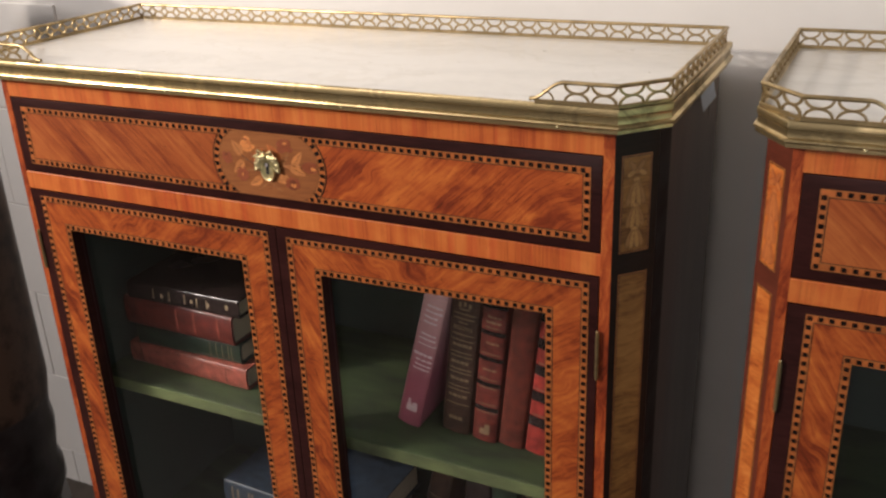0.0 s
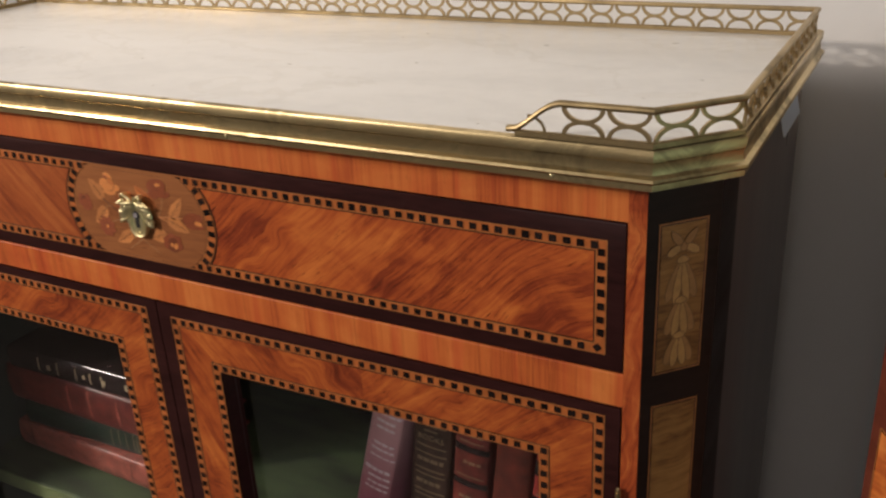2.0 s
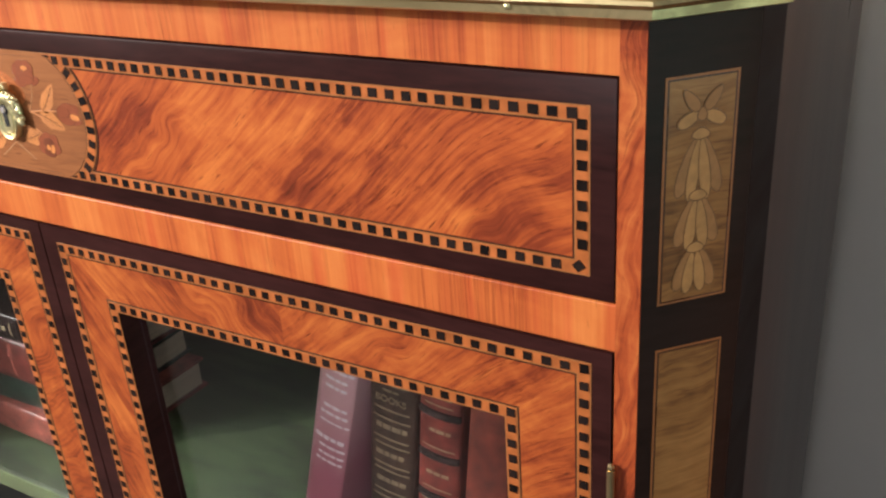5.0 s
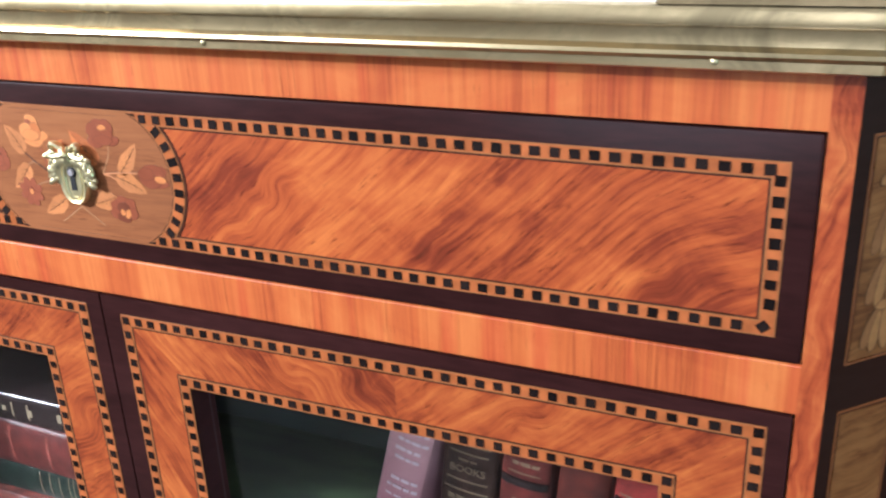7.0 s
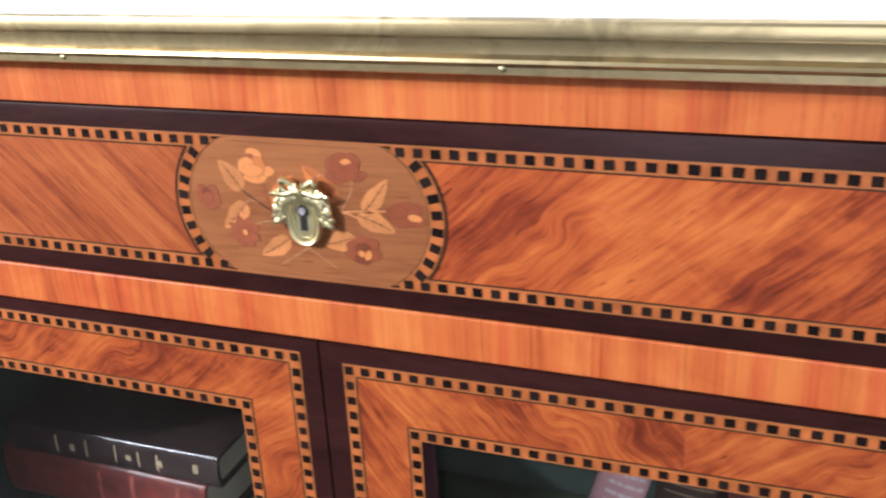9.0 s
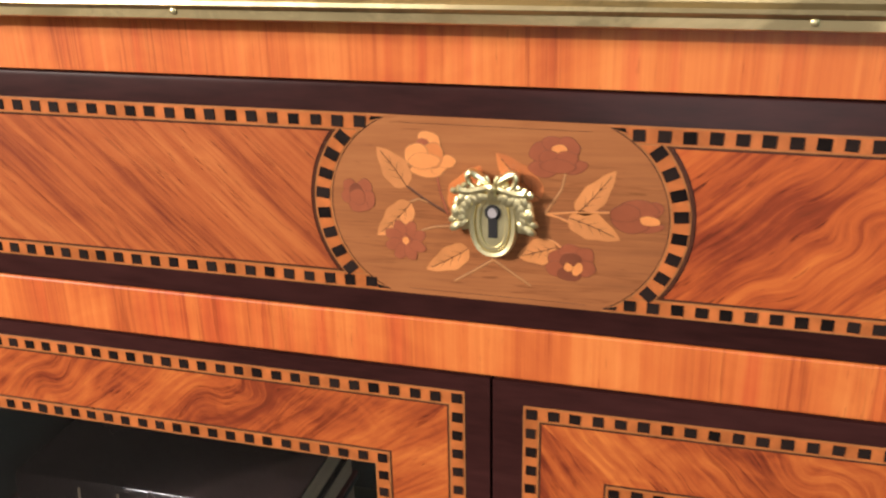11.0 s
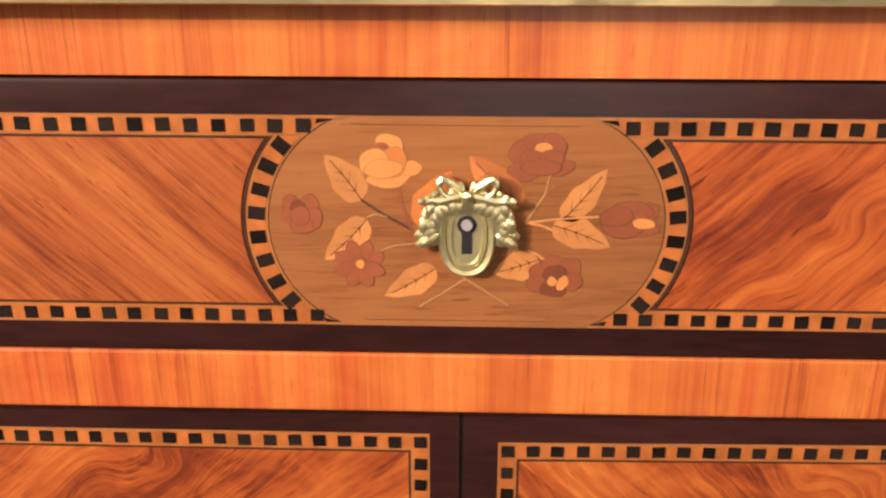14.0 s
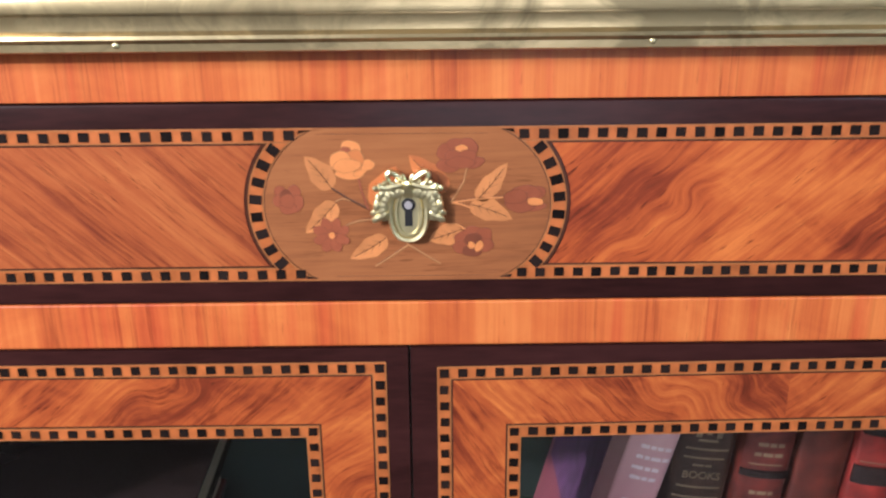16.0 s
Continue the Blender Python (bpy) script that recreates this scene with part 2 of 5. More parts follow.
ORANGE = ((0.22, 0.036, 0.0105), (0.4, 0.082, 0.0172), (0.59, 0.164, 0.033))
DOORS = ((0.185, 0.031, 0.0095), (0.35, 0.072, 0.0158), (0.54, 0.152, 0.031))
CROSS = ((0.36, 0.062, 0.017), (0.53, 0.127, 0.028), (0.71, 0.245, 0.058))
M = {
    "rail": wood("tulipwood_crossbanding", *CROSS, 90, warp=0.002, figure=6, cloud=30, band=44, contrast=0.66, pores=0.4, lines=0.5, fur=0.14, run=4.0, shine=0.35, flush=0.5, coat=0.25, streak=0.2),
    "stile": wood("tulipwood_stile", (0.19, 0.028, 0.009), (0.37, 0.07, 0.017), (0.57, 0.165, 0.04), 80, tones=((0.366, 0.8, 0.08, 0.07, 0, -0.06), (0.366, 0.955, 0.05, 0.02, 0, 0.04)), warp=0.014, figure=22, cloud=20, band=80, lines=0.8, seed=0.4),
    "veneer_up": wood("kingwood_rising_grain", *ORANGE, 42, warp=0.0045, figure=13, cloud=17, band=62, contrast=1.0, seed=0.9,
                      knots=((0.124, 0.929, 0.009, 62), (0.102, 0.902, 0.013, -34), (0.107, 0.943, 0.012, -20), (0.304, 0.903, 0.010, -45), (0.327, 0.925, 0.036, -24), (0.203, 0.909, 0.008, 24)),
                      tones=((0.09, 0.92, 0.042, 0.045, 0, -0.042), (0.118, 0.936, 0.013, 0.012, 0, -0.025), (0.134, 0.926, 0.005, 0.02, 12, -0.03), (0.218, 0.936, 0.052, 0.012, 42, 0.028), (0.326, 0.905, 0.02, 0.016, 0, -0.06),
                             (0.294, 0.901, 0.007, 0.005, 0, 0.044), (0.242, 0.927, 0.036, 0.0045, 46, -0.039), (0.202, 0.908, 0.014, 0.007, 30, -0.033), (0.152, 0.926, 0.016, 0.014, 30, 0.025))),
    "veneer_down": wood("kingwood_falling_grain", (0.17, 0.031, 0.011), (0.33, 0.078, 0.02), (0.49, 0.152, 0.04), -42, warp=0.003, figure=9, cloud=14, band=64, contrast=0.78, seed=1.7, run=1.5, streak=0.2, lines=0.5),
    "door_up": wood("door_veneer_rising", *DOORS, 40, warp=0.005, figure=20, cloud=22, band=68, contrast=0.92, seed=2.2, lines=0.7,
                    knots=((-0.103, 0.839, 0.008, 80), (-0.125, 0.829, 0.012, -50), (-0.21, 0.829, 0.012, -45), (0.25, 0.832, 0.012, -40)),
                    tones=((-0.075, 0.832, 0.02, 0.01, 20, -0.033), (-0.135, 0.834, 0.022, 0.009, 10, 0.041), (-0.17, 0.828, 0.018, 0.01, 0, -0.028), (0.215, 0.834, 0.034, 0.012, 0, 0.039))),
    "door_fall": wood("door_veneer_clouded", *DOORS, -48, warp=0.006, figure=24, cloud=24, band=66, contrast=0.92, seed=5.3, lines=0.5,
                      knots=((0.125, 0.829, 0.012, 60), (0.155, 0.832, 0.012, -60)), tones=((0.16, 0.832, 0.02, 0.012, 0, -0.039), (0.085, 0.832, 0.016, 0.004, -50, 0.033), (0.128, 0.832, 0.014, 0.01, 0, 0.022))),
    "door_down": wood("door_veneer_falling", *DOORS, -58, warp=0.005, figure=16, cloud=18, band=66, contrast=1.0, seed=3.1, knots=((0.03, 0.7, 0.014, 60), (-0.33, 0.72, 0.014, 45), (0.03, 0.58, 0.013, -45))),
    "door_steep": wood("door_veneer_steep", *DOORS, 36, warp=0.006, figure=18, cloud=20, band=62, contrast=0.92, seed=4.4, knots=((0.33, 0.74, 0.014, 65), (0.335, 0.66, 0.012, -55), (-0.03, 0.77, 0.015, 70), (-0.03, 0.66, 0.012, -40))),
    "ground": wood("sycamore_ground", (0.21, 0.071, 0.026), (0.28, 0.098, 0.034), (0.345, 0.13, 0.046), 1.5, warp=0.002, cloud=14, band=90, contrast=0.75, pores=0.5, lines=0.35, gloss=0.42, shine=0.4, run=1.4, coat=0.1, tint=(1.0, 0.72, 0.42)),
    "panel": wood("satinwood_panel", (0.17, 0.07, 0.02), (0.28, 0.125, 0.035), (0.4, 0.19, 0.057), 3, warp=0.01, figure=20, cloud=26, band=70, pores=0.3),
    # Lit copy of the satinwood: light on -x corners put into the colour.
    "panel_lit": wood("satinwood_panel_lit", (0.38, 0.085, 0.019), (0.53, 0.15, 0.03), (0.66, 0.235, 0.055), 28, warp=0.01, figure=20, cloud=22, band=70, pores=0.3),
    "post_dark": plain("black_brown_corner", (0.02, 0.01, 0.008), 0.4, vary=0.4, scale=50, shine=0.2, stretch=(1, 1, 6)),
    # Corner post as lit on the -x side; the redder brown holds the light.
    "post_lit": plain("lit_brown_corner", (0.11, 0.027, 0.015), 0.36, vary=0.4, scale=50, shine=0.3, stretch=(1, 1, 6)),
    "dark": plain("amaranth_dark", (0.03, 0.0088, 0.0078), 0.34, coat=0.25, vary=0.5, scale=50, shine=0.12, stretch=(1, 1, 6)),
    "ebony": plain("ebony_inlay", (0.013, 0.0075, 0.006), 0.6, vary=0.5, scale=300, random=0.5, shine=0.08),
    "band": plain("orange_inlay_band", (0.4, 0.112, 0.027), 0.36, vary=0.45, scale=160),
    "string": plain("boxwood_stringing", (0.33, 0.122, 0.036), 0.36, vary=0.3, scale=200),
    "line": plain("dark_stringing", (0.06, 0.018, 0.008), 0.3, vary=0.3, scale=200),
    "petal": plain("orange_petal", (0.5, 0.155, 0.04), 0.4, vary=0.2, scale=120),
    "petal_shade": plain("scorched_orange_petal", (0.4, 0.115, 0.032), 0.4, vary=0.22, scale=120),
    "petal_light": plain("light_petal", (0.6, 0.215, 0.06), 0.4, vary=0.2, scale=120),
    "petal_red": plain("red_brown_petal", (0.262, 0.068, 0.027), 0.4, vary=0.22, scale=120),
    "petal_dark": plain("shaded_petal", (0.16, 0.043, 0.018), 0.4, vary=0.3, scale=120),
    "leaf": plain("leaf_inlay", (0.55, 0.205, 0.06), 0.45, vary=0.22, scale=120),
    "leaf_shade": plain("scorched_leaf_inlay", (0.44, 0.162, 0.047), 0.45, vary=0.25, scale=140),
    "vein": plain("burnt_line", (0.095, 0.034, 0.014), 0.35, vary=0.2, scale=200),
    "stem": plain("stem_inlay", (0.34, 0.14, 0.042), 0.65, vary=0.25, scale=200),
    "side": plain("dark_side_veneer", (0.11, 0.062, 0.045), 0.3, vary=0.5, scale=40, coat=0.2, stretch=(1, 1, 0.2)),
    "felt": plain("green_painted_shelf", (0.016, 0.0265, 0.008), 0.65, vary=0.7, spread=0.09, scale=45, bumpy=0.4, depth=0.001, stretch=(0.3, 1, 1)),
    "inside": plain("dark_green_lining", (0.0135, 0.0235, 0.018), 0.7, vary=0.35, scale=25),
    "worn": plain("worn_green_edge", (0.06, 0.075, 0.026), 0.6, vary=0.6, scale=60, stretch=(0.5, 1, 1)),
    "garland": plain("pale_garland_inlay", (0.44, 0.22, 0.068), 0.45, vary=0.35, scale=200),
    "garland_dark": plain("brown_garland_inlay", (0.34, 0.155, 0.048), 0.45, vary=0.35, scale=200),
    "garland_line": plain("brown_garland_line", (0.17, 0.074, 0.023), 0.45, vary=0.3, scale=200),
    # White paper tinted blue: the cool light on it sits in the colour.
    "tag": plain("blue_lit_paper", (0.62, 0.7, 0.84), 0.6, vary=0.06, scale=30),
    "pin": plain("steel_pin", (0.42, 0.37, 0.37), 0.3, metal=0.3, vary=0.1, scale=200),
    "black": plain("keyhole_black", (0.008, 0.006, 0.006), 0.6, vary=0.2, scale=100),
    "paper": plain("page_edges", (0.32, 0.26, 0.18), 0.8, vary=0.2, scale=30, stretch=(12, 0.5, 0.5)),
    "stone": plain("brown_marble", (0.05, 0.032, 0.023), 0.35, vary=0.75, spread=0.07, scale=34, coat=0.2),
    "black_stone": plain("black_slate", (0.018, 0.017, 0.019), 0.3, vary=0.6, spread=0.1, scale=40),
    "grey_vein": plain("slate_edge", (0.1, 0.1, 0.11), 0.5, vary=0.3, scale=40),
}


def brass(name, colour, rough, tarnish=0.45):
    m, nt, b = nodes_of(name)
    tc = nt.nodes.new("ShaderNodeTexCoord")
    n1 = noise_node(nt, mapping(nt, tc.outputs["Object"], scale=(1, 1, 1.4)), 24.0, 5.0, 0.62, 0.7)
    n2 = noise_node(nt, tc.outputs["Object"], 240.0, 3.0, 0.6)
    n3 = noise_node(nt, mapping(nt, tc.outputs["Object"], scale=(1, 1, 0.3)), 6.0, 2.0, 0.5)
    dull = tuple(c * tarnish for c in colour)
    f = math_node(nt, "ADD", math_node(nt, "MULTIPLY", n1, 0.7), math_node(nt, "MULTIPLY", n3, 0.3))
    link(nt, ramp(nt, f, [(0.43, colour), (0.5, tuple(c * 0.8 for c in colour)), (0.56, dull)]), b.inputs["Base Color"])
    b.inputs["Metallic"].default_value = 0.95
    r = math_node(nt, "ADD", math_node(nt, "MULTIPLY", math_node(nt, "SUBTRACT", f, 0.42), 0.9, True), rough)
    link(nt, math_node(nt, "ADD", r, math_node(nt, "MULTIPLY", n2, 0.06)), b.inputs["Roughness"])
    bump(nt, b, math_node(nt, "ADD", n2, math_node(nt, "MULTIPLY", n1, 2.0)), 0.08, 0.0006)
    return m


M["brass"] = brass("tarnished_brass", (0.68, 0.53, 0.28), 0.26, 0.52)
M["gallery"] = brass("dull_gallery_brass", (0.5, 0.375, 0.195), 0.34, 0.6)
M["gilt"] = brass("polished_brass", (0.95, 0.82, 0.46), 0.28, 0.7)


def marble():
    m, nt, b = nodes_of("white_marble")
    tc = nt.nodes.new("ShaderNodeTexCoord")
    vec = mapping(nt, tc.outputs["Object"], scale=(1, 2.2, 1))
    n1 = noise_node(nt, vec, 5.0, 6.0, 0.6, 0.8)
    n2 = noise_node(nt, tc.outputs["Object"], 60.0, 4.0, 0.6)
    vein = math_node(nt, "ABSOLUTE", math_node(nt, "SUBTRACT", noise_node(nt, vec, 3.1, 6.0, 0.55, 1.2), 0.5))
    f = math_node(nt, "ADD", math_node(nt, "MULTIPLY", n1, 0.75), math_node(nt, "MULTIPLY", n2, 0.25))
    col = ramp(nt, f, [(0.3, (0.77, 0.75, 0.71)), (0.55, (0.88, 0.855, 0.805)), (0.75, (0.91, 0.892, 0.855))])
    thin = math_node(nt, "LESS_THAN", vein, 0.012)
    col = mix(nt, "MULTIPLY", math_node(nt, "MULTIPLY", thin, 0.14), col, (0.72, 0.68, 0.6))
    speck = math_node(nt, "GREATER_THAN", noise_node(nt, tc.outputs["Object"], 95.0, 1.0, 0.4), 0.815)
    col = mix(nt, "MULTIPLY", math_node(nt, "MULTIPLY", speck, 0.6), col, (0.4, 0.36, 0.3))
    link(nt, col, b.inputs["Base Color"])
    b.inputs["Roughness"].default_value = 0.2
    b.inputs["IOR"].default_value = 1.56
    return m


M["marble"] = marble()


def paint(name, colour, stain):
    m, nt, b = nodes_of(name)
    tc = nt.nodes.new("ShaderNodeTexCoord")
    n1 = noise_node(nt, tc.outputs["Object"], 2.3, 5.0, 0.6)
    n2 = noise_node(nt, tc.outputs["Object"], 70.0, 4.0, 0.6)
    lo = tuple(c * (1 - stain) for c in colour)
    link(nt, ramp(nt, n1, [(0.35, lo), (0.6, colour)]), b.inputs["Base Color"])
    b.inputs["Roughness"].default_value = 0.6
    bump(nt, b, n2, 0.25, 0.002)
    return m


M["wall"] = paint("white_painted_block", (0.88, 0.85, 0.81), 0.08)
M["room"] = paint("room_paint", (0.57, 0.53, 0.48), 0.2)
M["floor"] = plain("brown_floor", (0.06, 0.045, 0.035), 0.5, vary=0.4, scale=18)


def glass():
    m, nt, b = nodes_of("window_glass")
    b.inputs["Transmission Weight"].default_value = 1.0
    b.inputs["Roughness"].default_value = 0.0
    b.inputs["IOR"].default_value = 1.45
    b.inputs["Base Color"].default_value = (0.97, 0.98, 0.97, 1)
    return m


M["glass"] = glass()


def graded_cover(name, foot, head, z0, z1):
    """A cover whose colour changes from foot to head."""
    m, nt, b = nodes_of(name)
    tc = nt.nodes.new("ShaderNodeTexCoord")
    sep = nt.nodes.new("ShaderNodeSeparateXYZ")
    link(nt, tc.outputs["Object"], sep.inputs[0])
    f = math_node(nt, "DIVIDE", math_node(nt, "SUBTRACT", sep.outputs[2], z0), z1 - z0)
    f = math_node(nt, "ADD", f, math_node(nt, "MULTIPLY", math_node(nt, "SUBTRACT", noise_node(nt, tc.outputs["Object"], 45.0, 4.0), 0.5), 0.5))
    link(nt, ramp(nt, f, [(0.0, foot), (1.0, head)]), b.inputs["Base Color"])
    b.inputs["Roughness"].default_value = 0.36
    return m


def cloth(name, colour, rough=0.45, shine=0.35):
    return plain(name, colour, rough, vary=0.5, scale=90, bumpy=0.15, depth=0.0006, shine=shine, spread=0.12)


M.update({
    "pink": graded_cover("plum_pink_cover", (0.23, 0.058, 0.08), (0.48, 0.3, 0.29), 0.07, 0.22),
    "plum": cloth("purple_print", (0.1, 0.045, 0.11), 0.4),
    "brown": cloth("dark_brown_leather", (0.034, 0.015, 0.009)),
    "brown_dark": cloth("black_brown_leather", (0.02, 0.012, 0.011), 0.24, 0.6),
    "red": cloth("red_leather", (0.078, 0.013, 0.009)),
    "red_bright": cloth("bright_red_leather", (0.18, 0.019, 0.014)),
    "maroon": cloth("maroon_cloth", (0.072, 0.014, 0.0085)),
    "rust": cloth("worn_red_cloth", (0.18, 0.045, 0.03)),
    "green": cloth("dark_green_leather", (0.008, 0.017, 0.01)),
    "blue": cloth("blue_cover", (0.015, 0.024, 0.038)),
    "gold_bright": plain("bright_gilt_print", (0.22, 0.17, 0.1), 0.5, vary=0.4, scale=90),
    "gold": plain("gilt_print", (0.14, 0.1, 0.055), 0.5, metal=0.0, vary=0.4, scale=90),
    "white": plain("white_print", (0.5, 0.4, 0.4), 0.5, vary=0.2, scale=90),
})


# ---- mesh helpers ----
def part(name, bm, mats, parent=None, label="", smooth=False):
    me = bpy.data.meshes.new(name)
    bmesh.ops.recalc_face_normals(bm, faces=bm.faces)
    bm.to_mesh(me)
    bm.free()
    for m in (mats if isinstance(mats, (list, tuple)) else [mats]):
        me.materials.append(m)
    if smooth:
        for p in me.polygons:
            p.use_smooth = True
        me.set_sharp_from_angle(angle=radians(35))
    ob = new(name, me)
    ob.parent = parent
    if label:
        tagged(ob, label)
    return ob


def prism(bm, loop0, loop1, mat=0):
    """Closes the solid between two loops of the same number of points."""
    a = [bm.verts.new(p) for p in loop0]
    b = [bm.verts.new(p) for p in loop1]
    n = len(a)
    fs = [bm.faces.new(a), bm.faces.new(b[::-1])]
    for i in range(n):
        fs.append(bm.faces.new((a[i], b[i], b[(i + 1) % n], a[(i + 1) % n])))
    for f in fs:
        f.material_index = mat
    return fs


def plate(bm, pts, y, t, mat=0):
    """A flat piece with an outline in x and z, its face at y, t thick behind it."""
    return prism(bm, [(x, y, z) for x, z in pts], [(x, y + t, z) for x, z in pts], mat)


def rect(x0, x1, z0, z1):
    return [(x0, z0), (x1, z0), (x1, z1), (x0, z1)]


def box(bm, x0, x1, y0, y1, z0, z1, mat=0, bevel=0.0):
    if not bevel:
        return prism(bm, [(x0, y0, z0), (x1, y0, z0), (x1, y1, z0), (x0, y1, z0)], [(x0, y0, z1), (x1, y0, z1), (x1, y1, z1), (x0, y1, z1)], mat)
    tmp = bmesh.new()
    prism(tmp, [(x0, y0, z0), (x1, y0, z0), (x1, y1, z0), (x0, y1, z0)], [(x0, y0, z1), (x1, y0, z1), (x1, y1, z1), (x0, y1, z1)], mat)
    bmesh.ops.recalc_face_normals(tmp, faces=tmp.faces)
    bmesh.ops.bevel(tmp, geom=tmp.edges[:], offset=bevel, segments=2, affect="EDGES", profile=0.6)
    me = bpy.data.meshes.new("tmp")
    tmp.to_mesh(me)
    tmp.free()
    k = len(bm.faces)
    bm.from_mesh(me)
    bpy.data.meshes.remove(me)
    bm.faces.ensure_lookup_table()
    for f in bm.faces[k:]:
        f.material_index = mat


def arc(cx, cz, r, a0, a1, n):
    return [(cx + r * math.cos(radians(a0 + (a1 - a0) * i / n)), cz + r * math.sin(radians(a0 + (a1 - a0) * i / n))) for i in range(n + 1)]


def sweep(bm, path, profile, mat=0, closed=True):
    """Carries a profile of (outwards, up) along a path of x, y, z, mitred in plan; outwards is to the right of the way."""
    n = len(path)
    rings = []
    for i, p in enumerate(path):
        d = []
        for a, b in ((i - 1, i), (i, i + 1)):
            if 0 <= a and b < n:
                v = Vector((path[b][0] - path[a][0], path[b][1] - path[a][1]))
                if v.length > 1e-9:
                    d.append(v.normalized())
        nrm = [Vector((v.y, -v.x)) for v in d]
        m = nrm[0] if len(nrm) == 1 else (nrm[0] + nrm[1]) / (1 + nrm[0].dot(nrm[1]))
        rings.append([bm.verts.new((p[0] + m.x * o, p[1] + m.y * o, p[2] + u)) for o, u in profile])
    k = len(profile)
    for a, b in zip(rings, rings[1:]):
        for i in range(k if closed else k - 1):
            j = (i + 1) % k
            bm.faces.new((a[i], a[j], b[j], b[i])).material_index = mat
    if closed:
        bm.faces.new(rings[0]).material_index = mat
        bm.faces.new(rings[-1][::-1]).material_index = mat


def tube(bm, pts, r, sides=8, mat=0, flat=1.0):
    """A round bar along points; flat squeezes it along y."""
    rings = []
    for i, p in enumerate(pts):
        d = (Vector(pts[min(i + 1, len(pts) - 1)]) - Vector(pts[max(i - 1, 0)])).normalized()
        u = d.cross(Vector((0, 1, 0)))
        u = u.normalized() if u.length > 1e-4 else Vector((1, 0, 0))
        v = d.cross(u).normalized()
        rr = r[i] if isinstance(r, (list, tuple)) else r
        rings.append([bm.verts.new(Vector(p) + u * rr * math.cos(2 * math.pi * k / sides) + v * rr * flat * math.sin(2 * math.pi * k / sides)) for k in range(sides)])
    for a, b in zip(rings, rings[1:]):
        for k in range(sides):
            bm.faces.new((a[k], a[(k + 1) % sides], b[(k + 1) % sides], b[k])).material_index = mat
    bm.faces.new(rings[0]).material_index = mat
    bm.faces.new(rings[-1][::-1]).material_index = mat


def blob(bm, centre, size, turn=0.0, mat=0, segs=8, rings=5):
    m = Matrix.Translation(centre) @ Matrix.Rotation(radians(turn), 4, "Y") @ Matrix.Diagonal((*size, 1))
    r = bmesh.ops.create_uvsphere(bm, u_segments=segs, v_segments=rings, radius=1.0, matrix=m)
    for v in r["verts"]:
        for f in v.link_faces:
            f.material_index = mat


# ---- the room ----
def setting():
    bm = bmesh.new()
    box(bm, -3.2, 3.2, -3.6, 0.6, -0.1, 0)
    tagged(part("floor", bm, M["floor"]), "worn brown floor under the cabinets", "floor", kind="structure")
    bm = bmesh.new()
    box(bm, -3.2, 3.2, -3.6, 0.6, 2.7, 2.8)
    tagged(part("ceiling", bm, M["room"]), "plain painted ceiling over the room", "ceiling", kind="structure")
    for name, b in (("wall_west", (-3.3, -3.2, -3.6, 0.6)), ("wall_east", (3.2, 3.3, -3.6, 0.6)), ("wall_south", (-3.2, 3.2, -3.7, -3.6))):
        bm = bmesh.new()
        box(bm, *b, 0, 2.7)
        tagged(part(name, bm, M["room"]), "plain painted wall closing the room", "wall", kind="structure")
    bm = bmesh.new()
    box(bm, -3.2, 3.2, 0.376, 0.6, 0, 2.7)
    wall = tagged(part("wall_north", bm, M["wall"]), "white painted block wall behind the cabinets", "wall", kind="structure")
    return wall


wall_north = setting()

# ---- cabinet ----
TOP, GAL = 1.0176, 1.0386          # marble, gallery rail
HALF = 0.361                     # drawer opening on the +x side
HALFS = {1: 0.361, -1: 0.369}    # to either side of the doors' meeting
FLAT, SIDE, CHAM = 0.371, 0.402, 0.033
FLATS = {1: 0.371, -1: 0.378}
PITCH, SQ, BAND = 0.0088, 0.00415, 0.0066


def square_mesh():
    bm = bmesh.new()
    s = SQ / 2
    plate(bm, rect(-s, s, -s, s), -0.00032, 0.0004)
    me = bpy.data.meshes.new("inlay_square")
    bmesh.ops.recalc_face_normals(bm, faces=bm.faces)
    bm.to_mesh(me)
    bm.free()
    me.materials.append(M["ebony"])
    return me


SQUARE = square_mesh()


def put_squares(places, y, parent, keep):
    """Ebony squares at (x, z, turn, perhaps how wide): those that keep() takes are objects of their own, the rest one mesh."""
    rest = bmesh.new()
    s = SQ / 2
    for x, z, turn, *wide in places:
        turn += random.uniform(-2.5, 2.5)
        x, z = x + random.uniform(-0.0002, 0.0002), z + random.uniform(-0.00015, 0.00015)
        if keep(x, z):
            ob = new("inlay_square", SQUARE)
            ob.parent = parent
            k = random.uniform(0.94, 1.06)
            ob.matrix_basis = pose(x, y, z, 0, -turn, 0) @ Matrix.Diagonal((k * (wide[0] if wide else 1.04), 1, random.uniform(0.95, 1.07), 1))
        else:
            c, d = s * math.cos(radians(turn)), s * math.sin(radians(turn))
            plate(rest, [(x - c + d, z - d - c), (x + c + d, z + d - c), (x + c - d, z + d + c), (x - c - d, z - d + c)], y - 0.00032, 0.0004)
    if len(rest.verts):
        tagged(part("checker_inlay", rest, M["ebony"], parent), "small ebony inlay squares", kind="stuff")
    else:
        rest.free()


def run_places(x0, z0, x1, z1, pitch=PITCH):
    length = math.hypot(x1 - x0, z1 - z0)
    n = max(1, round(length / pitch))
    turn = math.degrees(math.atan2(z1 - z0, x1 - x0))
    return [(x0 + (x1 - x0) * i / n, z0 + (z1 - z0) * i / n, turn) for i in range(n)]


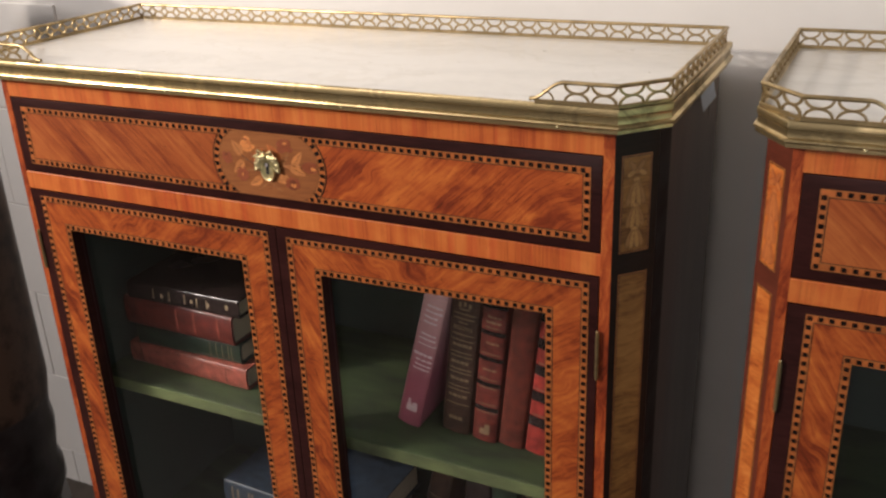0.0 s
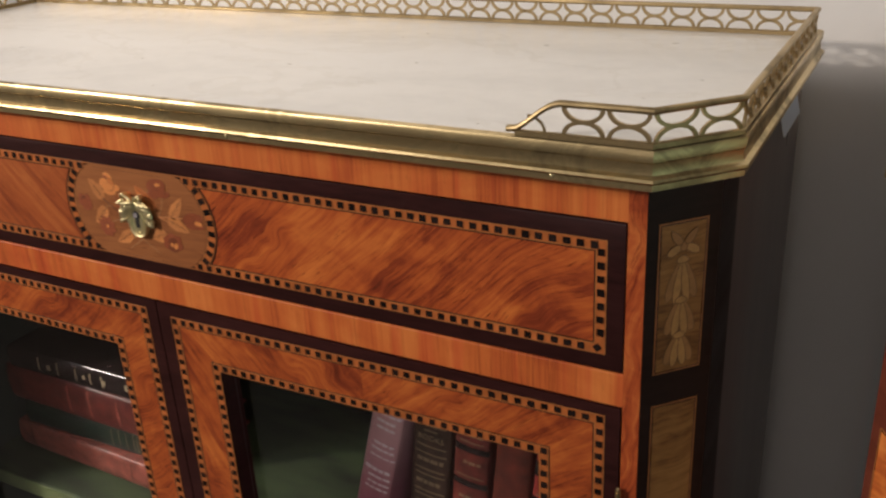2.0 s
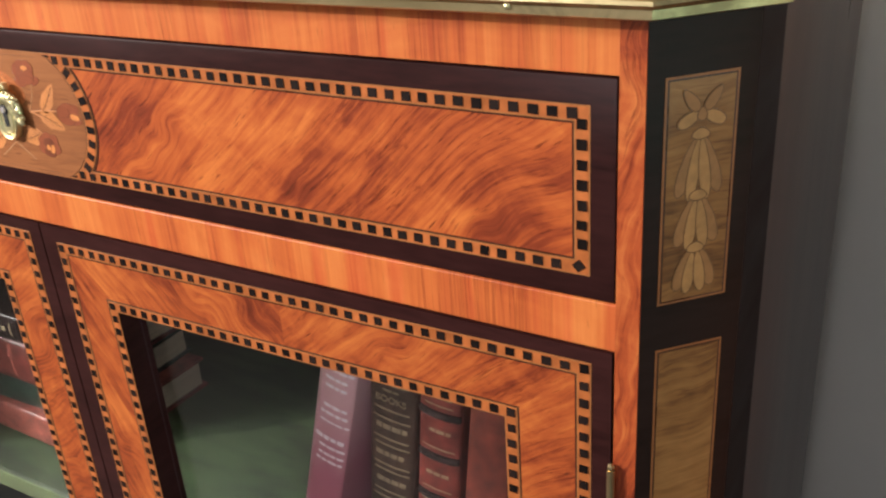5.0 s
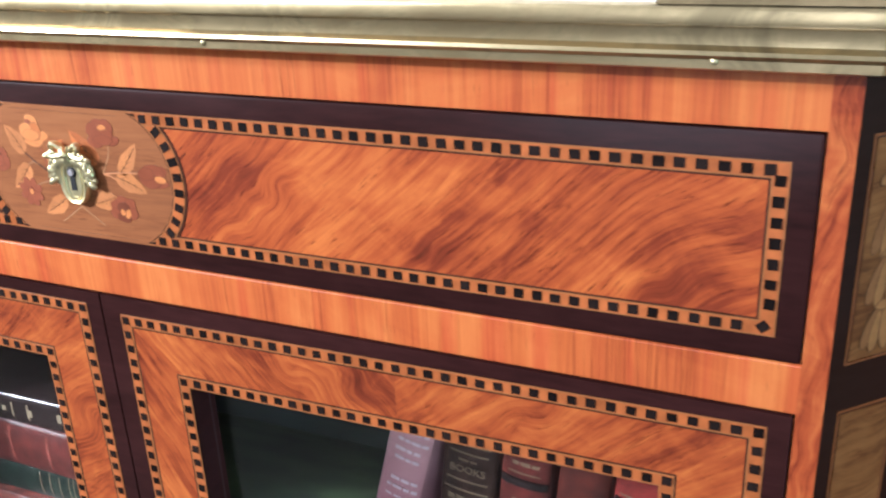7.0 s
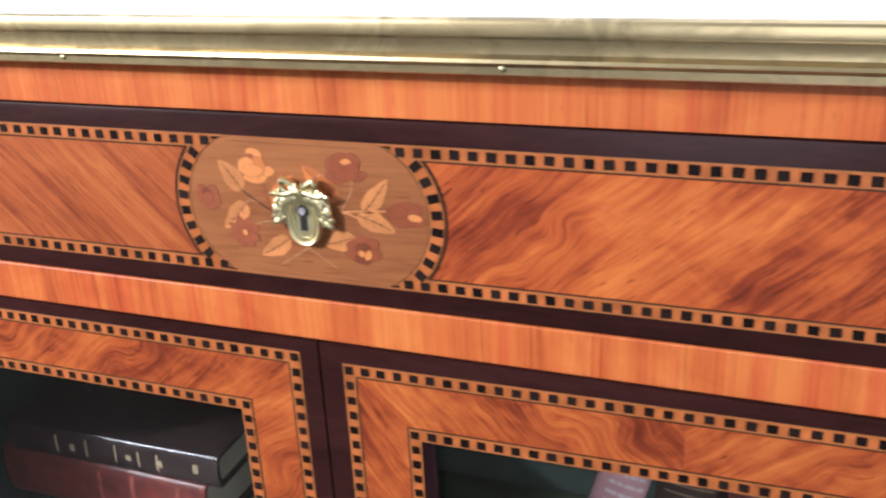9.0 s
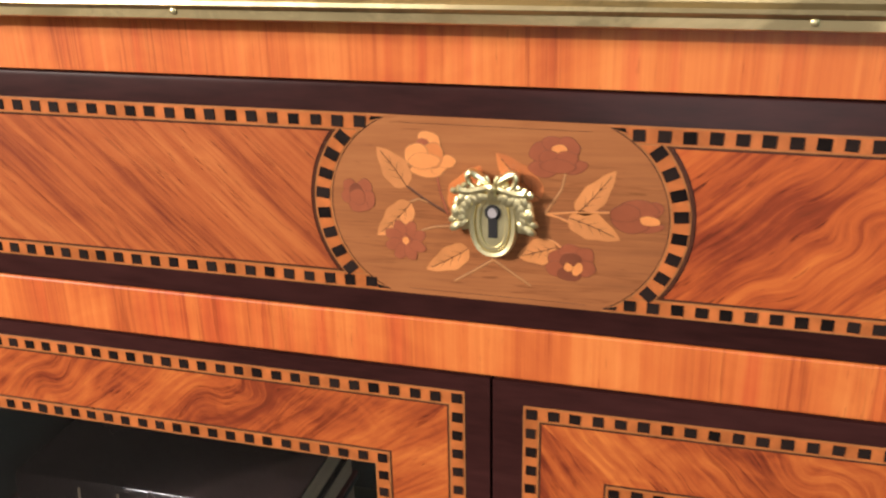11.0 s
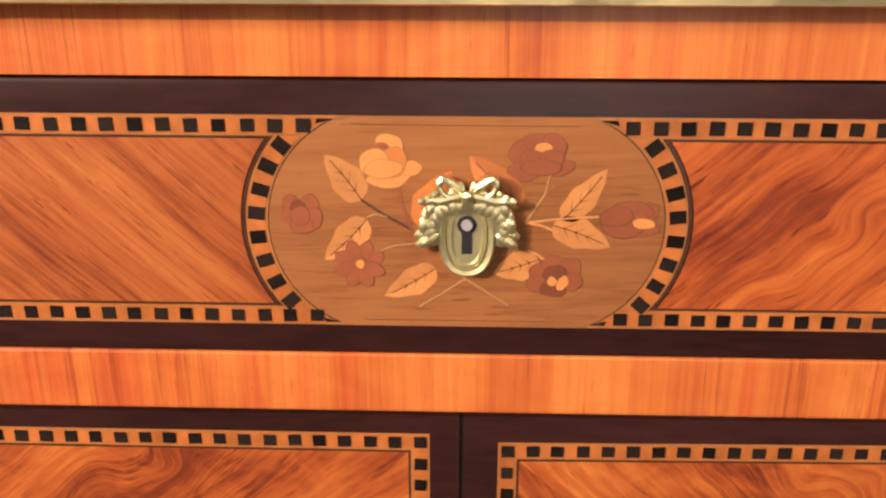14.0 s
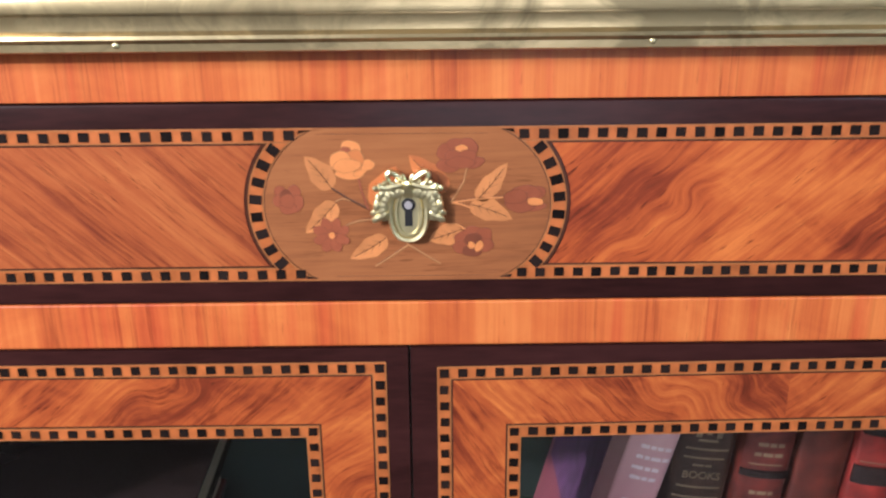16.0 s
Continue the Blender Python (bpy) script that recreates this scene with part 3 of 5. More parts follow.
def band_frame(bm, x0, x1, z0, z1, y, inner_line=True):
    """A rectangular frame of light stringing with an orange core; its outer edge is given."""
    e, w = 0.0006, BAND
    for mat, a, b, dy in ((0, 0.0, w, 0.0), (1, e, w - e, -0.00008), (2, w, w + 0.0009, 0.00004)):
        if mat == 2 and not inner_line:
            continue
        for pts in ([(x0 + a, z0 + a), (x1 - a, z0 + a), (x1 - b, z0 + b), (x0 + b, z0 + b)],
                    [(x1 - a, z0 + a), (x1 - a, z1 - a), (x1 - b, z1 - b), (x1 - b, z0 + b)],
                    [(x1 - a, z1 - a), (x0 + a, z1 - a), (x0 + b, z1 - b), (x1 - b, z1 - b)],
                    [(x0 + a, z1 - a), (x0 + a, z0 + a), (x0 + b, z0 + b), (x0 + b, z1 - b)]):
            plate(bm, pts, y + dy, 0.0004, mat)


def frame_places(x0, x1, z0, z1, top=PITCH):
    h = BAND / 2
    a, b, c, d = x0 + h, x1 - h, z0 + h, z1 - h
    return run_places(a, d, b, d, top) + run_places(b, d, b, c) + run_places(b, c, a, c) + run_places(a, c, a, d)


def make_leaf(base, tip, width, parent, mat="leaf", bend=0.12):
    bm = bmesh.new()
    b, t = Vector(base), Vector(tip)
    d = t - b
    nrm = Vector((-d.y, d.x)).normalized()
    edge = lambda s, k: b + d * s + nrm * (k * width * 0.5 * math.sin(math.pi * s ** 0.68) ** 0.8 * (1 + 0.06 * math.sin(17 * s)) + bend * d.length * s * (1 - s))
    n = 16
    rib = [edge(i / n, 0) for i in range(n + 1)]
    for k, tone in ((1, 0), (-1, 2)):
        rim = [tuple(edge(i / n, k)) for i in range(1, n)]
        plate(bm, [tuple(rib[0])] + rim + [tuple(p) for p in rib[:0:-1]], -0.00029, 0.0004, tone)
    for p, q in zip(rib, rib[1:-2]):
        w = nrm * 0.00017
        plate(bm, [tuple(p - w), tuple(q - w), tuple(q + w), tuple(p + w)], -0.00031, 0.0002, 1)
    for i in (3, 6, 9):
        for k in (1, -1):
            p, q = edge(i / n, 0), edge((i + 2.6) / n, k * 0.58)
            w = Vector((-(q - p).y, (q - p).x)).normalized() * 0.00016
            plate(bm, [tuple(p - w), tuple(q), tuple(p + w)], -0.00031, 0.0002, 1)
    return part("leaf", bm, [M[mat], M["vein"], M["petal_shade" if mat == "petal" else "leaf_shade"]], parent)


def edged_piece(name, rim, face, y, mats, parent, m=None):
    """One flat inlay piece: rim and face are outlines of equally many points, the ring between them is the burnt edge."""
    bm = bmesh.new()
    back = [bm.verts.new((x, y + 0.0005, z)) for x, z in rim]
    edge = [bm.verts.new((x, y, z)) for x, z in rim]
    front = [bm.verts.new((x, y - 0.00001, z)) for x, z in face]
    n = len(rim)
    bm.faces.new(back)
    bm.faces.new(front[::-1])
    for k in range(n):
        q = (k + 1) % n
        bm.faces.new((back[k], back[q], edge[q], edge[k])).material_index = 1
        bm.faces.new((edge[k], edge[q], front[q], front[k])).material_index = 1
    if m is not None:
        bmesh.ops.transform(bm, matrix=m, verts=bm.verts)
    return part(name, bm, mats, parent)


def make_bloom(cx, cz, r, petals, mats, parent):
    """An open flower: petals as (dx, dz, rx, rz, material index, turn), the outer ones first, each with a burnt edge."""
    y = -0.00034
    made = []
    for k, (dx, dz, rx, rz, mat, turn) in enumerate(petals):
        c, d = math.cos(radians(turn)), math.sin(radians(turn))
        loops = []
        for grow in (1.0, 0.945):
            pts = []
            for q in range(0, 360, 18):
                u = rx * grow * math.cos(radians(q)) * (1 + 0.05 * math.sin(4 * radians(q) + k))
                v = rz * grow * math.sin(radians(q)) * (1 + 0.07 * math.sin(3 * radians(q) + 2 * k))
                pts.append((cx + r * (dx + u * c - v * d), cz + r * (dz + u * d + v * c)))
            loops.append(pts)
        made.append(edged_piece("petal", *loops, y, [M[mats[mat]], M[mats[2]]], parent))
        y -= 0.00002
    return made


def make_stem(pts, parent, w=0.0006, mat="stem"):
    bm = bmesh.new()
    taper = [0.7 + 0.3 * i / len(pts) for i in range(len(pts))]
    tube(bm, [(x, -0.00023, z) for x, z in pts], [w * 1.25 * k for k in taper], 6, 1, 0.12)
    tube(bm, [(x, -0.00025, z) for x, z in pts], [w * k for k in taper], 6, 0, 0.18)
    return part("stem", bm, [M[mat], M["vein"]], parent)


def make_escutcheon(cx, cz, parent):
    """Gilt keyhole plate: stepped oval, wreath of leaves and a ribbon bow; local y goes out of the wood."""
    bm = bmesh.new()
    n = 36
    levels = [(0.0092, 0.0136, 0.0), (0.0092, 0.0136, 0.0022), (0.0084, 0.0129, 0.0037), (0.0070, 0.0117, 0.0032), (0.0066, 0.0112, 0.0023), (0.0060, 0.0106, 0.0033), (0.0050, 0.0096, 0.0033), (0.0046, 0.0091, 0.0026)]
    rings = []
    oz = -0.0040
    sq = lambda v: math.copysign(abs(v) ** 0.86, v)
    for rx, rz, h in levels:
        rings.append([bm.verts.new((rx * sq(math.cos(2 * math.pi * i / n)), -h, oz + rz * sq(math.sin(2 * math.pi * i / n)))) for i in range(n)])
    for a, b in zip(rings, rings[1:]):
        for i in range(n):
            bm.faces.new((a[i], a[(i + 1) % n], b[(i + 1) % n], b[i]))
    bm.faces.new(rings[-1])
    # ribbed neck between the bow and the plate
    for i in range(4):
        tube(bm, [(-0.0015 + i * 0.001, -0.0028, 0.0035), (-0.0013 + i * 0.00085, -0.0044, 0.0065), (-0.0009 + i * 0.0006, -0.0048, 0.0095)], 0.0006, 6)
    # wreath: two thick branches of overlapping leaves that hug the plate
    plate_ob = part("escutcheon", bm, M["gilt"], parent, "gilt brass keyhole plate", True)
    plate_ob.matrix_basis = pose(cx, -0.0006, cz)
    bow = bmesh.new()
    for s in (-1, 1):
        bm = bmesh.new()
        way = [(s * x, z) for x, z in ((0.0035, 0.0080), (0.0068, 0.0074), (0.0098, 0.0056), (0.0118, 0.0028), (0.0127, -0.0006), (0.0127, -0.0040), (0.0119, -0.0072))]
        tube(bm, [(x * 0.86, -0.0018, z) for x, z in way], [0.0024, 0.0034, 0.0039, 0.0040, 0.0038, 0.0032, 0.0018], 10, flat=0.6)
        for k in range(8):
            f = k * 0.75
            p, q = way[int(f)], way[min(int(f) + 1, 6)]
            x, z = p[0] + (q[0] - p[0]) * (f % 1), p[1] + (q[1] - p[1]) * (f % 1)
            a = 56 - 14 * k
            ca, sa = math.cos(radians(a)), math.sin(radians(a))
            for spot, size, turn in (((x + s * 0.0013 * ca, -0.0026 - 0.0006 * (k % 2), z + 0.0013 * sa), (0.0018, 0.0015, 0.0033), s * (a - 34 + 22 * (k % 3))),
                                     ((x - s * 0.0014 * ca, -0.0034, z - 0.0014 * sa - 0.0006), (0.0017, 0.0011, 0.0029), s * (a + 18 - 30 * (k % 2)))):
                sprig = bmesh.new()
                blob(sprig, spot, size, turn, segs=8, rings=6)
                part("wreath_leaf", sprig, M["gilt"], parent, "", True).matrix_basis = pose(cx, -0.0006, cz)
        branch = part("wreath_branch", bm, M["gilt"], parent, "", True)
        branch.matrix_basis = pose(cx, -0.0006, cz)
        # ribbon loop, its hollow open to the front, and a fluttering tail
        loop = []
        for q in range(0, 361, 24):
            c0, s0 = math.cos(radians(q)), math.sin(radians(q))
            loop.append((s * (0.0052 + 0.0037 * c0 + 0.0008 * s0), -0.0036 - 0.0008 * c0, 0.0122 + 0.0025 * s0 + 0.0009 * c0 + 0.0007 * math.sin(radians(2 * q))))
        tube(bow, loop, [0.0011 + 0.0004 * math.sin(radians(q)) for q in range(0, 361, 24)], 8, flat=1.6)
        tail = [(s * 0.0012, -0.0036, 0.0098), (s * 0.0048, -0.0044, 0.0092), (s * 0.0086, -0.0036, 0.0080), (s * 0.0116, -0.0046, 0.0086), (s * 0.0146, -0.0030, 0.0070)]
        tube(bow, tail, [0.0010, 0.0015, 0.0017, 0.0016, 0.0010], 8, flat=0.8)
        for k in range(3):
            blob(bow, (s * (0.0100 + 0.0021 * k), -0.0046, 0.0106 - 0.0011 * k), (0.0014, 0.0012, 0.0012), s * 30, segs=6, rings=4)
        blob(bow, (s * 0.0017, -0.0042, 0.0130), (0.0009, 0.0012, 0.0020), s * 24, segs=6, rings=4)
    blob(bow, (0, -0.0050, 0.0100), (0.0017, 0.0017, 0.0018))
    bow_ob = part("ribbon_bow", bow, M["gilt"], parent, "gilt ribbon bow over the keyhole", True)
    bow_ob.matrix_basis = pose(cx, -0.0006, cz)
    bm = bmesh.new()
    plate(bm, [(0.0017, -0.0098), (0.0017, -0.0030)] + arc(0, 0, 0.0031, -56, 236, 18) + [(-0.0017, -0.0030), (-0.0017, -0.0098)], -0.0029, 0.0006)
    hole = part("keyhole", bm, M["black"], parent, "black keyhole")
    hole.matrix_basis = pose(cx, -0.0006, cz)
    bm = bmesh.new()
    bmesh.ops.create_cone(bm, cap_ends=True, segments=20, radius1=0.0019, radius2=0.0017, depth=0.0012, matrix=pose(0, -0.0033, 0, 90, 0, 0))
    pin = part("lock_pin", bm, M["pin"], parent, "pale steel lock pin")
    pin.matrix_basis = pose(cx, -0.0006, cz)


def make_drawer(root, fine):
    y = -0.0012
    bm = bmesh.new()
    box(bm, -HALFS[-1] + 0.0004, HALF - 0.0004, y, 0.16, 0.8806, 0.9729, 0, 0.0017)
    drawer = part("drawer", bm, M["dark"], root, "closed drawer front with marquetry oval and checkered inlay", True)
    zb, zt, c, ox = 0.8912, 0.9620, 0.0255, 0.0008
    mid = (zb + zt) / 2
    xl, xr = -0.3540, 0.3502
    # panels left and right of the oval
    h = BAND + 0.0009
    rr = 0.0468
    lift = math.degrees(math.asin((zt - zb - 2 * h) / 2 / rr))
    bm = bmesh.new()
    plate(bm, [(xl + h, zt - h), (xl + h, zb + h)] + arc(ox - c, mid, rr, 180 + lift, 180 - lift, 14), y - 0.0001, 0.0004)
    part("veneer_panel", bm, M["veneer_down"], drawer)
    bm = bmesh.new()
    plate(bm, [(xr - h, zb + h), (xr - h, zt - h)] + arc(ox + c, mid, rr, lift, -lift, 14), y - 0.0001, 0.0004)
    part("veneer_panel", bm, M["veneer_up"], drawer)
    # checkered bands
    bm = bmesh.new()
    band_frame(bm, xl, xr, zb, zt, y - 0.0002)
    ro, ri = 0.0450, 0.0381
    half = (zt - zb) / 2
    for s in (-1, 1):
        for mat, r0, r1, dy in ((2, ro, ro + 0.0013, 0.00002), (0, ri, ro, -0.00012), (1, ri + 0.0006, ro - 0.0006, -0.0002)):
            a0, a1 = (lift + 2, lift + 2) if mat == 2 else [math.degrees(math.asin((half - BAND) / r)) for r in (r0, r1)]
            p0, p1 = arc(ox + s * c, mid, r0, -a0, a0, 28), arc(ox + s * c, mid, r1, -a1, a1, 28)
            if s < 0:
                p0, p1 = [[(2 * (ox - c) - x, z) for x, z in p] for p in (p0, p1)]
            for i in range(28):
                plate(bm, [p0[i], p1[i], p1[i + 1], p0[i + 1]], y - 0.0002 + dy, 0.0004, mat)
    part("checkered_band", bm, [M["string"], M["band"], M["line"]], drawer, "orange inlay band with pale and dark stringing")
    hb = BAND / 2
    # the runs were laid outwards from the oval and end short of the corners
    places = [(0.0516 + 0.0085 * k - 0.000005 * k * k, zt - hb, 0) for k in range(36)] + [(0.0519 + 0.0085 * k - 0.0000046 * k * k, zb + hb, 0) for k in range(35)]
    places += [(-0.0497 - 0.0088 * k, zt - hb, 0) for k in range(34)] + [(-0.0484 - 0.00876 * k, zb + hb, 0) for k in range(34)]
    places += [(xr - hb, 0.9547 - 0.0083 * k, 90) for k in range(7)] + [(xl + hb, 0.9547 - 0.0083 * k, 90) for k in range(7)] + [(xr - hb - 0.0014, zb + hb + 0.0006, 40), (xl + hb, zb + hb, 0)]
    for s in (-1, 1):
        n = 8
        for i in range(n):
            a = -40 + 78.5 * i / (n - 1)
            x, z = arc(ox + s * c, mid, (ri + ro) / 2, a if s > 0 else 180 - a, a, 1)[0]
            places.append((x, z, a if s > 0 else 180 - a, 1.28))
    put_squares(places, y - 0.0003, drawer, lambda x, z: fine)
    # oval ground
    a = math.degrees(math.asin(half / ri))
    bm = bmesh.new()
    plate(bm, arc(ox + c, mid, ri, -a, a, 24) + arc(ox - c, mid, ri, 180 - a, 180 + a, 24), y - 0.00034, 0.0006)
    part("oval_panel", bm, M["ground"], drawer, "tan oval panel with inlaid flowers")
    for s in (-1, 1):
        bm = bmesh.new()
        rows = [[(2 * ox - x if s < 0 else x, z) for x, z in arc(ox + c, mid, r, 3 - a, a - 3, 28)] for r in (ri - 0.0001, ri + 0.0005)]
        plate(bm, rows[0] + rows[1][::-1], y - 0.00036, 0.0003)
        rim = [[(2 * ox - x if s < 0 else x, z) for x, z in arc(ox + c, mid, r, 3 - a, a - 3, 28)] for r in (ri - 0.0005, ri - 0.0001)]
        plate(bm, rim[0] + rim[1][::-1], y - 0.00036, 0.0003, 1)
        part("pale_line", bm, [M["string"], M["line"]], drawer)
    for s, e in ((1, half - 0.0028), (-1, -half + 0.0022)):
        bm = bmesh.new()
        plate(bm, [(ox - 0.033, mid + e - 0.0001), (ox + 0.035, mid + e - 0.00015), (ox + 0.035, mid + e), (ox - 0.033, mid + e + 0.0001)], y - 0.00038, 0.0002)
        part("hairline", bm, M["line"], drawer)
    # slivers of ebony where the bands run out along the oval
    for sx, sz in ((1, 1), (-1, 1), (1, -1), (-1, -1)):
        bm = bmesh.new()
        outline = [(ox + sx * u, mid + sz * v) for u, v in ((0.0412, half - 0.0010), (0.0462, half - 0.0010), (0.0468, half - 0.0026), (0.0446, half - 0.0021))]
        plate(bm, outline if sx * sz < 0 else outline[::-1], y - 0.0004, 0.0004)
        part("ebony_sliver", bm, M["ebony"], drawer)
    if not fine:
        return
    # the flowers are drawn on a sheet of 100 units to 17.7 mm with the keyhole's pin at (797, 394)
    def P(u, v):
        p, q = (u - 797) / 100, (v - 394) / 100
        return 0.00127 + 0.0177 * p + 0.00042 * p * q, 0.92788 + 0.00029 * p - 0.01877 * q - 0.00044 * q * q

    px = 0.000178
    kids = []
    for base, tip, w, mat, bend in (((606, 354), (536, 271), 60, "leaf_shade", -0.1), ((616, 388), (540, 461), 58, "leaf", 0.12), ((742, 476), (650, 526), 54, "leaf", 0.1), ((893, 368), (800, 274), 66, "petal", 0.05),
                                    ((968, 392), (1048, 301), 50, "leaf", -0.08), ((950, 400), (1054, 440), 58, "leaf", 0.1), ((926, 462), (845, 486), 58, "leaf", 0.05), ((720, 410), (768, 302), 74, "petal", 0.2)):
        kids.append(make_leaf(P(*base), P(*tip), w * px, drawer, mat, bend))
    # petals: (dx, dz, rx, rz, material, turn), the hindmost first
    full = ((0.08, -1.06, 0.95, 0.36, 1, -3), (0.8, -0.86, 0.52, 0.3, 1, 32), (1.2, -0.5, 0.52, 0.36, 1, 12), (0.25, 0.6, 0.66, 0.52, 1, -18), (-0.1, 0.4, 0.38, 0.32, 3, 10), (0.4, -0.2, 0.64, 0.72, 0, -16), (-0.46, -0.24, 0.7, 0.7, 1, 14), (-0.04, -0.52, 0.9, 0.46, 1, 4))
    ragged = ((-0.6, -0.55, 0.6, 0.34, 0, -8), (0.7, -0.4, 0.5, 0.3, 0, 15), (-0.72, 0.16, 0.46, 0.4, 0, 30), (-0.24, 0.52, 0.42, 0.32, 0, 0), (0.42, 0.4, 0.5, 0.4, 0, -30), (0.06, 0.3, 0.34, 0.2, 3, 0), (-0.32, -0.08, 0.44, 0.34, 0, -12), (0.34, -0.1, 0.46, 0.36, 0, 12), (0.0, -0.4, 0.72, 0.3, 0, 0))
    nodding = ((-0.6, 0.1, 0.46, 0.42, 0, 30), (0.0, 0.45, 0.56, 0.36, 0, 0), (0.62, 0.3, 0.42, 0.42, 0, -30), (-0.72, -0.4, 0.4, 0.38, 0, 10), (0.72, -0.3, 0.42, 0.4, 0, 20), (-0.05, -0.62, 0.56, 0.36, 1, 0), (0.0, 0.02, 0.5, 0.4, 1, 0), (0.32, -0.36, 0.22, 0.36, 3, -25), (-0.1, -0.3, 0.2, 0.22, 3, 20))
    small = ((-0.5, 0.42, 0.42, 0.46, 0, 20), (0.42, 0.45, 0.46, 0.46, 0, -20), (-0.7, -0.2, 0.34, 0.44, 0, 0), (0.6, -0.35, 0.42, 0.62, 0, -12), (0.0, -0.72, 0.62, 0.42, 0, 0), (-0.15, 0.18, 0.42, 0.42, 1, 0), (-0.05, -0.2, 0.5, 0.5, 0, 15))
    bud = ((0.72, 0.32, 0.3, 0.34, 0, -20), (0.6, -0.42, 0.5, 0.2, 0, 10), (0.15, 0.34, 0.72, 0.34, 0, -6), (-0.2, -0.26, 0.74, 0.42, 0, -6), (0.55, -0.14, 0.42, 0.2, 3, -4), (-0.4, 0.1, 0.6, 0.36, 0, 8))
    red = ("petal_red", "petal_dark", "petal_dark", "petal_light")
    for u, v, r, petals, mats in ((645, 277, 39, full, ("petal", "petal_light", "stem", "petal_red")), (930, 277, 50, ragged, red), (496, 374, 37, small, ("petal_red", "petal_dark", "petal_dark", "petal_red")),
                                  (955, 488, 46, nodding, red), (1085, 391, 52, bud, red)):
        kids += make_bloom(*P(u, v), r * px, petals, mats, drawer)
    daisy = [(0.62 * math.cos(radians(22 + 45 * i)), 0.6 * math.sin(radians(22 + 45 * i)), 0.44, 0.3, 0, 22 + 45 * i) for i in range(8)] + [(0, 0, 0.3, 0.3, 0, 0), (0.02, 0, 0.17, 0.2, 3, 0)]
    kids += make_bloom(*P(604, 468), 46 * px, daisy, red, drawer)
    for pts, mat in ((((672, 326), (680, 362), (697, 408)), "petal_red"), (((604, 352), (645, 379), (700, 408)), "vein"), (((614, 386), (632, 379), (652, 384)), "stem"), (((947, 306), (937, 345), (903, 395)), "stem"),
                     (((903, 396), (965, 389), (1034, 386)), "leaf"), (((903, 396), (930, 401), (960, 413)), "leaf"), (((712, 546), (755, 521), (795, 496)), "stem"), (((873, 544), (834, 520), (795, 496), (765, 462)), "stem"),
                     (((458, 384), (464, 378), (474, 370)), "stem"), (((640, 445), (668, 436), (706, 432)), "stem"), (((908, 446), (922, 452), (936, 462)), "leaf")):
        kids.append(make_stem([P(*p) for p in pts], drawer, mat=mat))
    for ob in kids:
        ob.location.y = y - 0.0001
    make_escutcheon(*P(797, 394), drawer)
    for ob in drawer.children:
        if ob.name.startswith(("escutcheon", "keyhole", "lock_pin", "wreath_branch", "wreath_leaf", "ribbon_bow")):
            ob.location.y = y - 0.0004


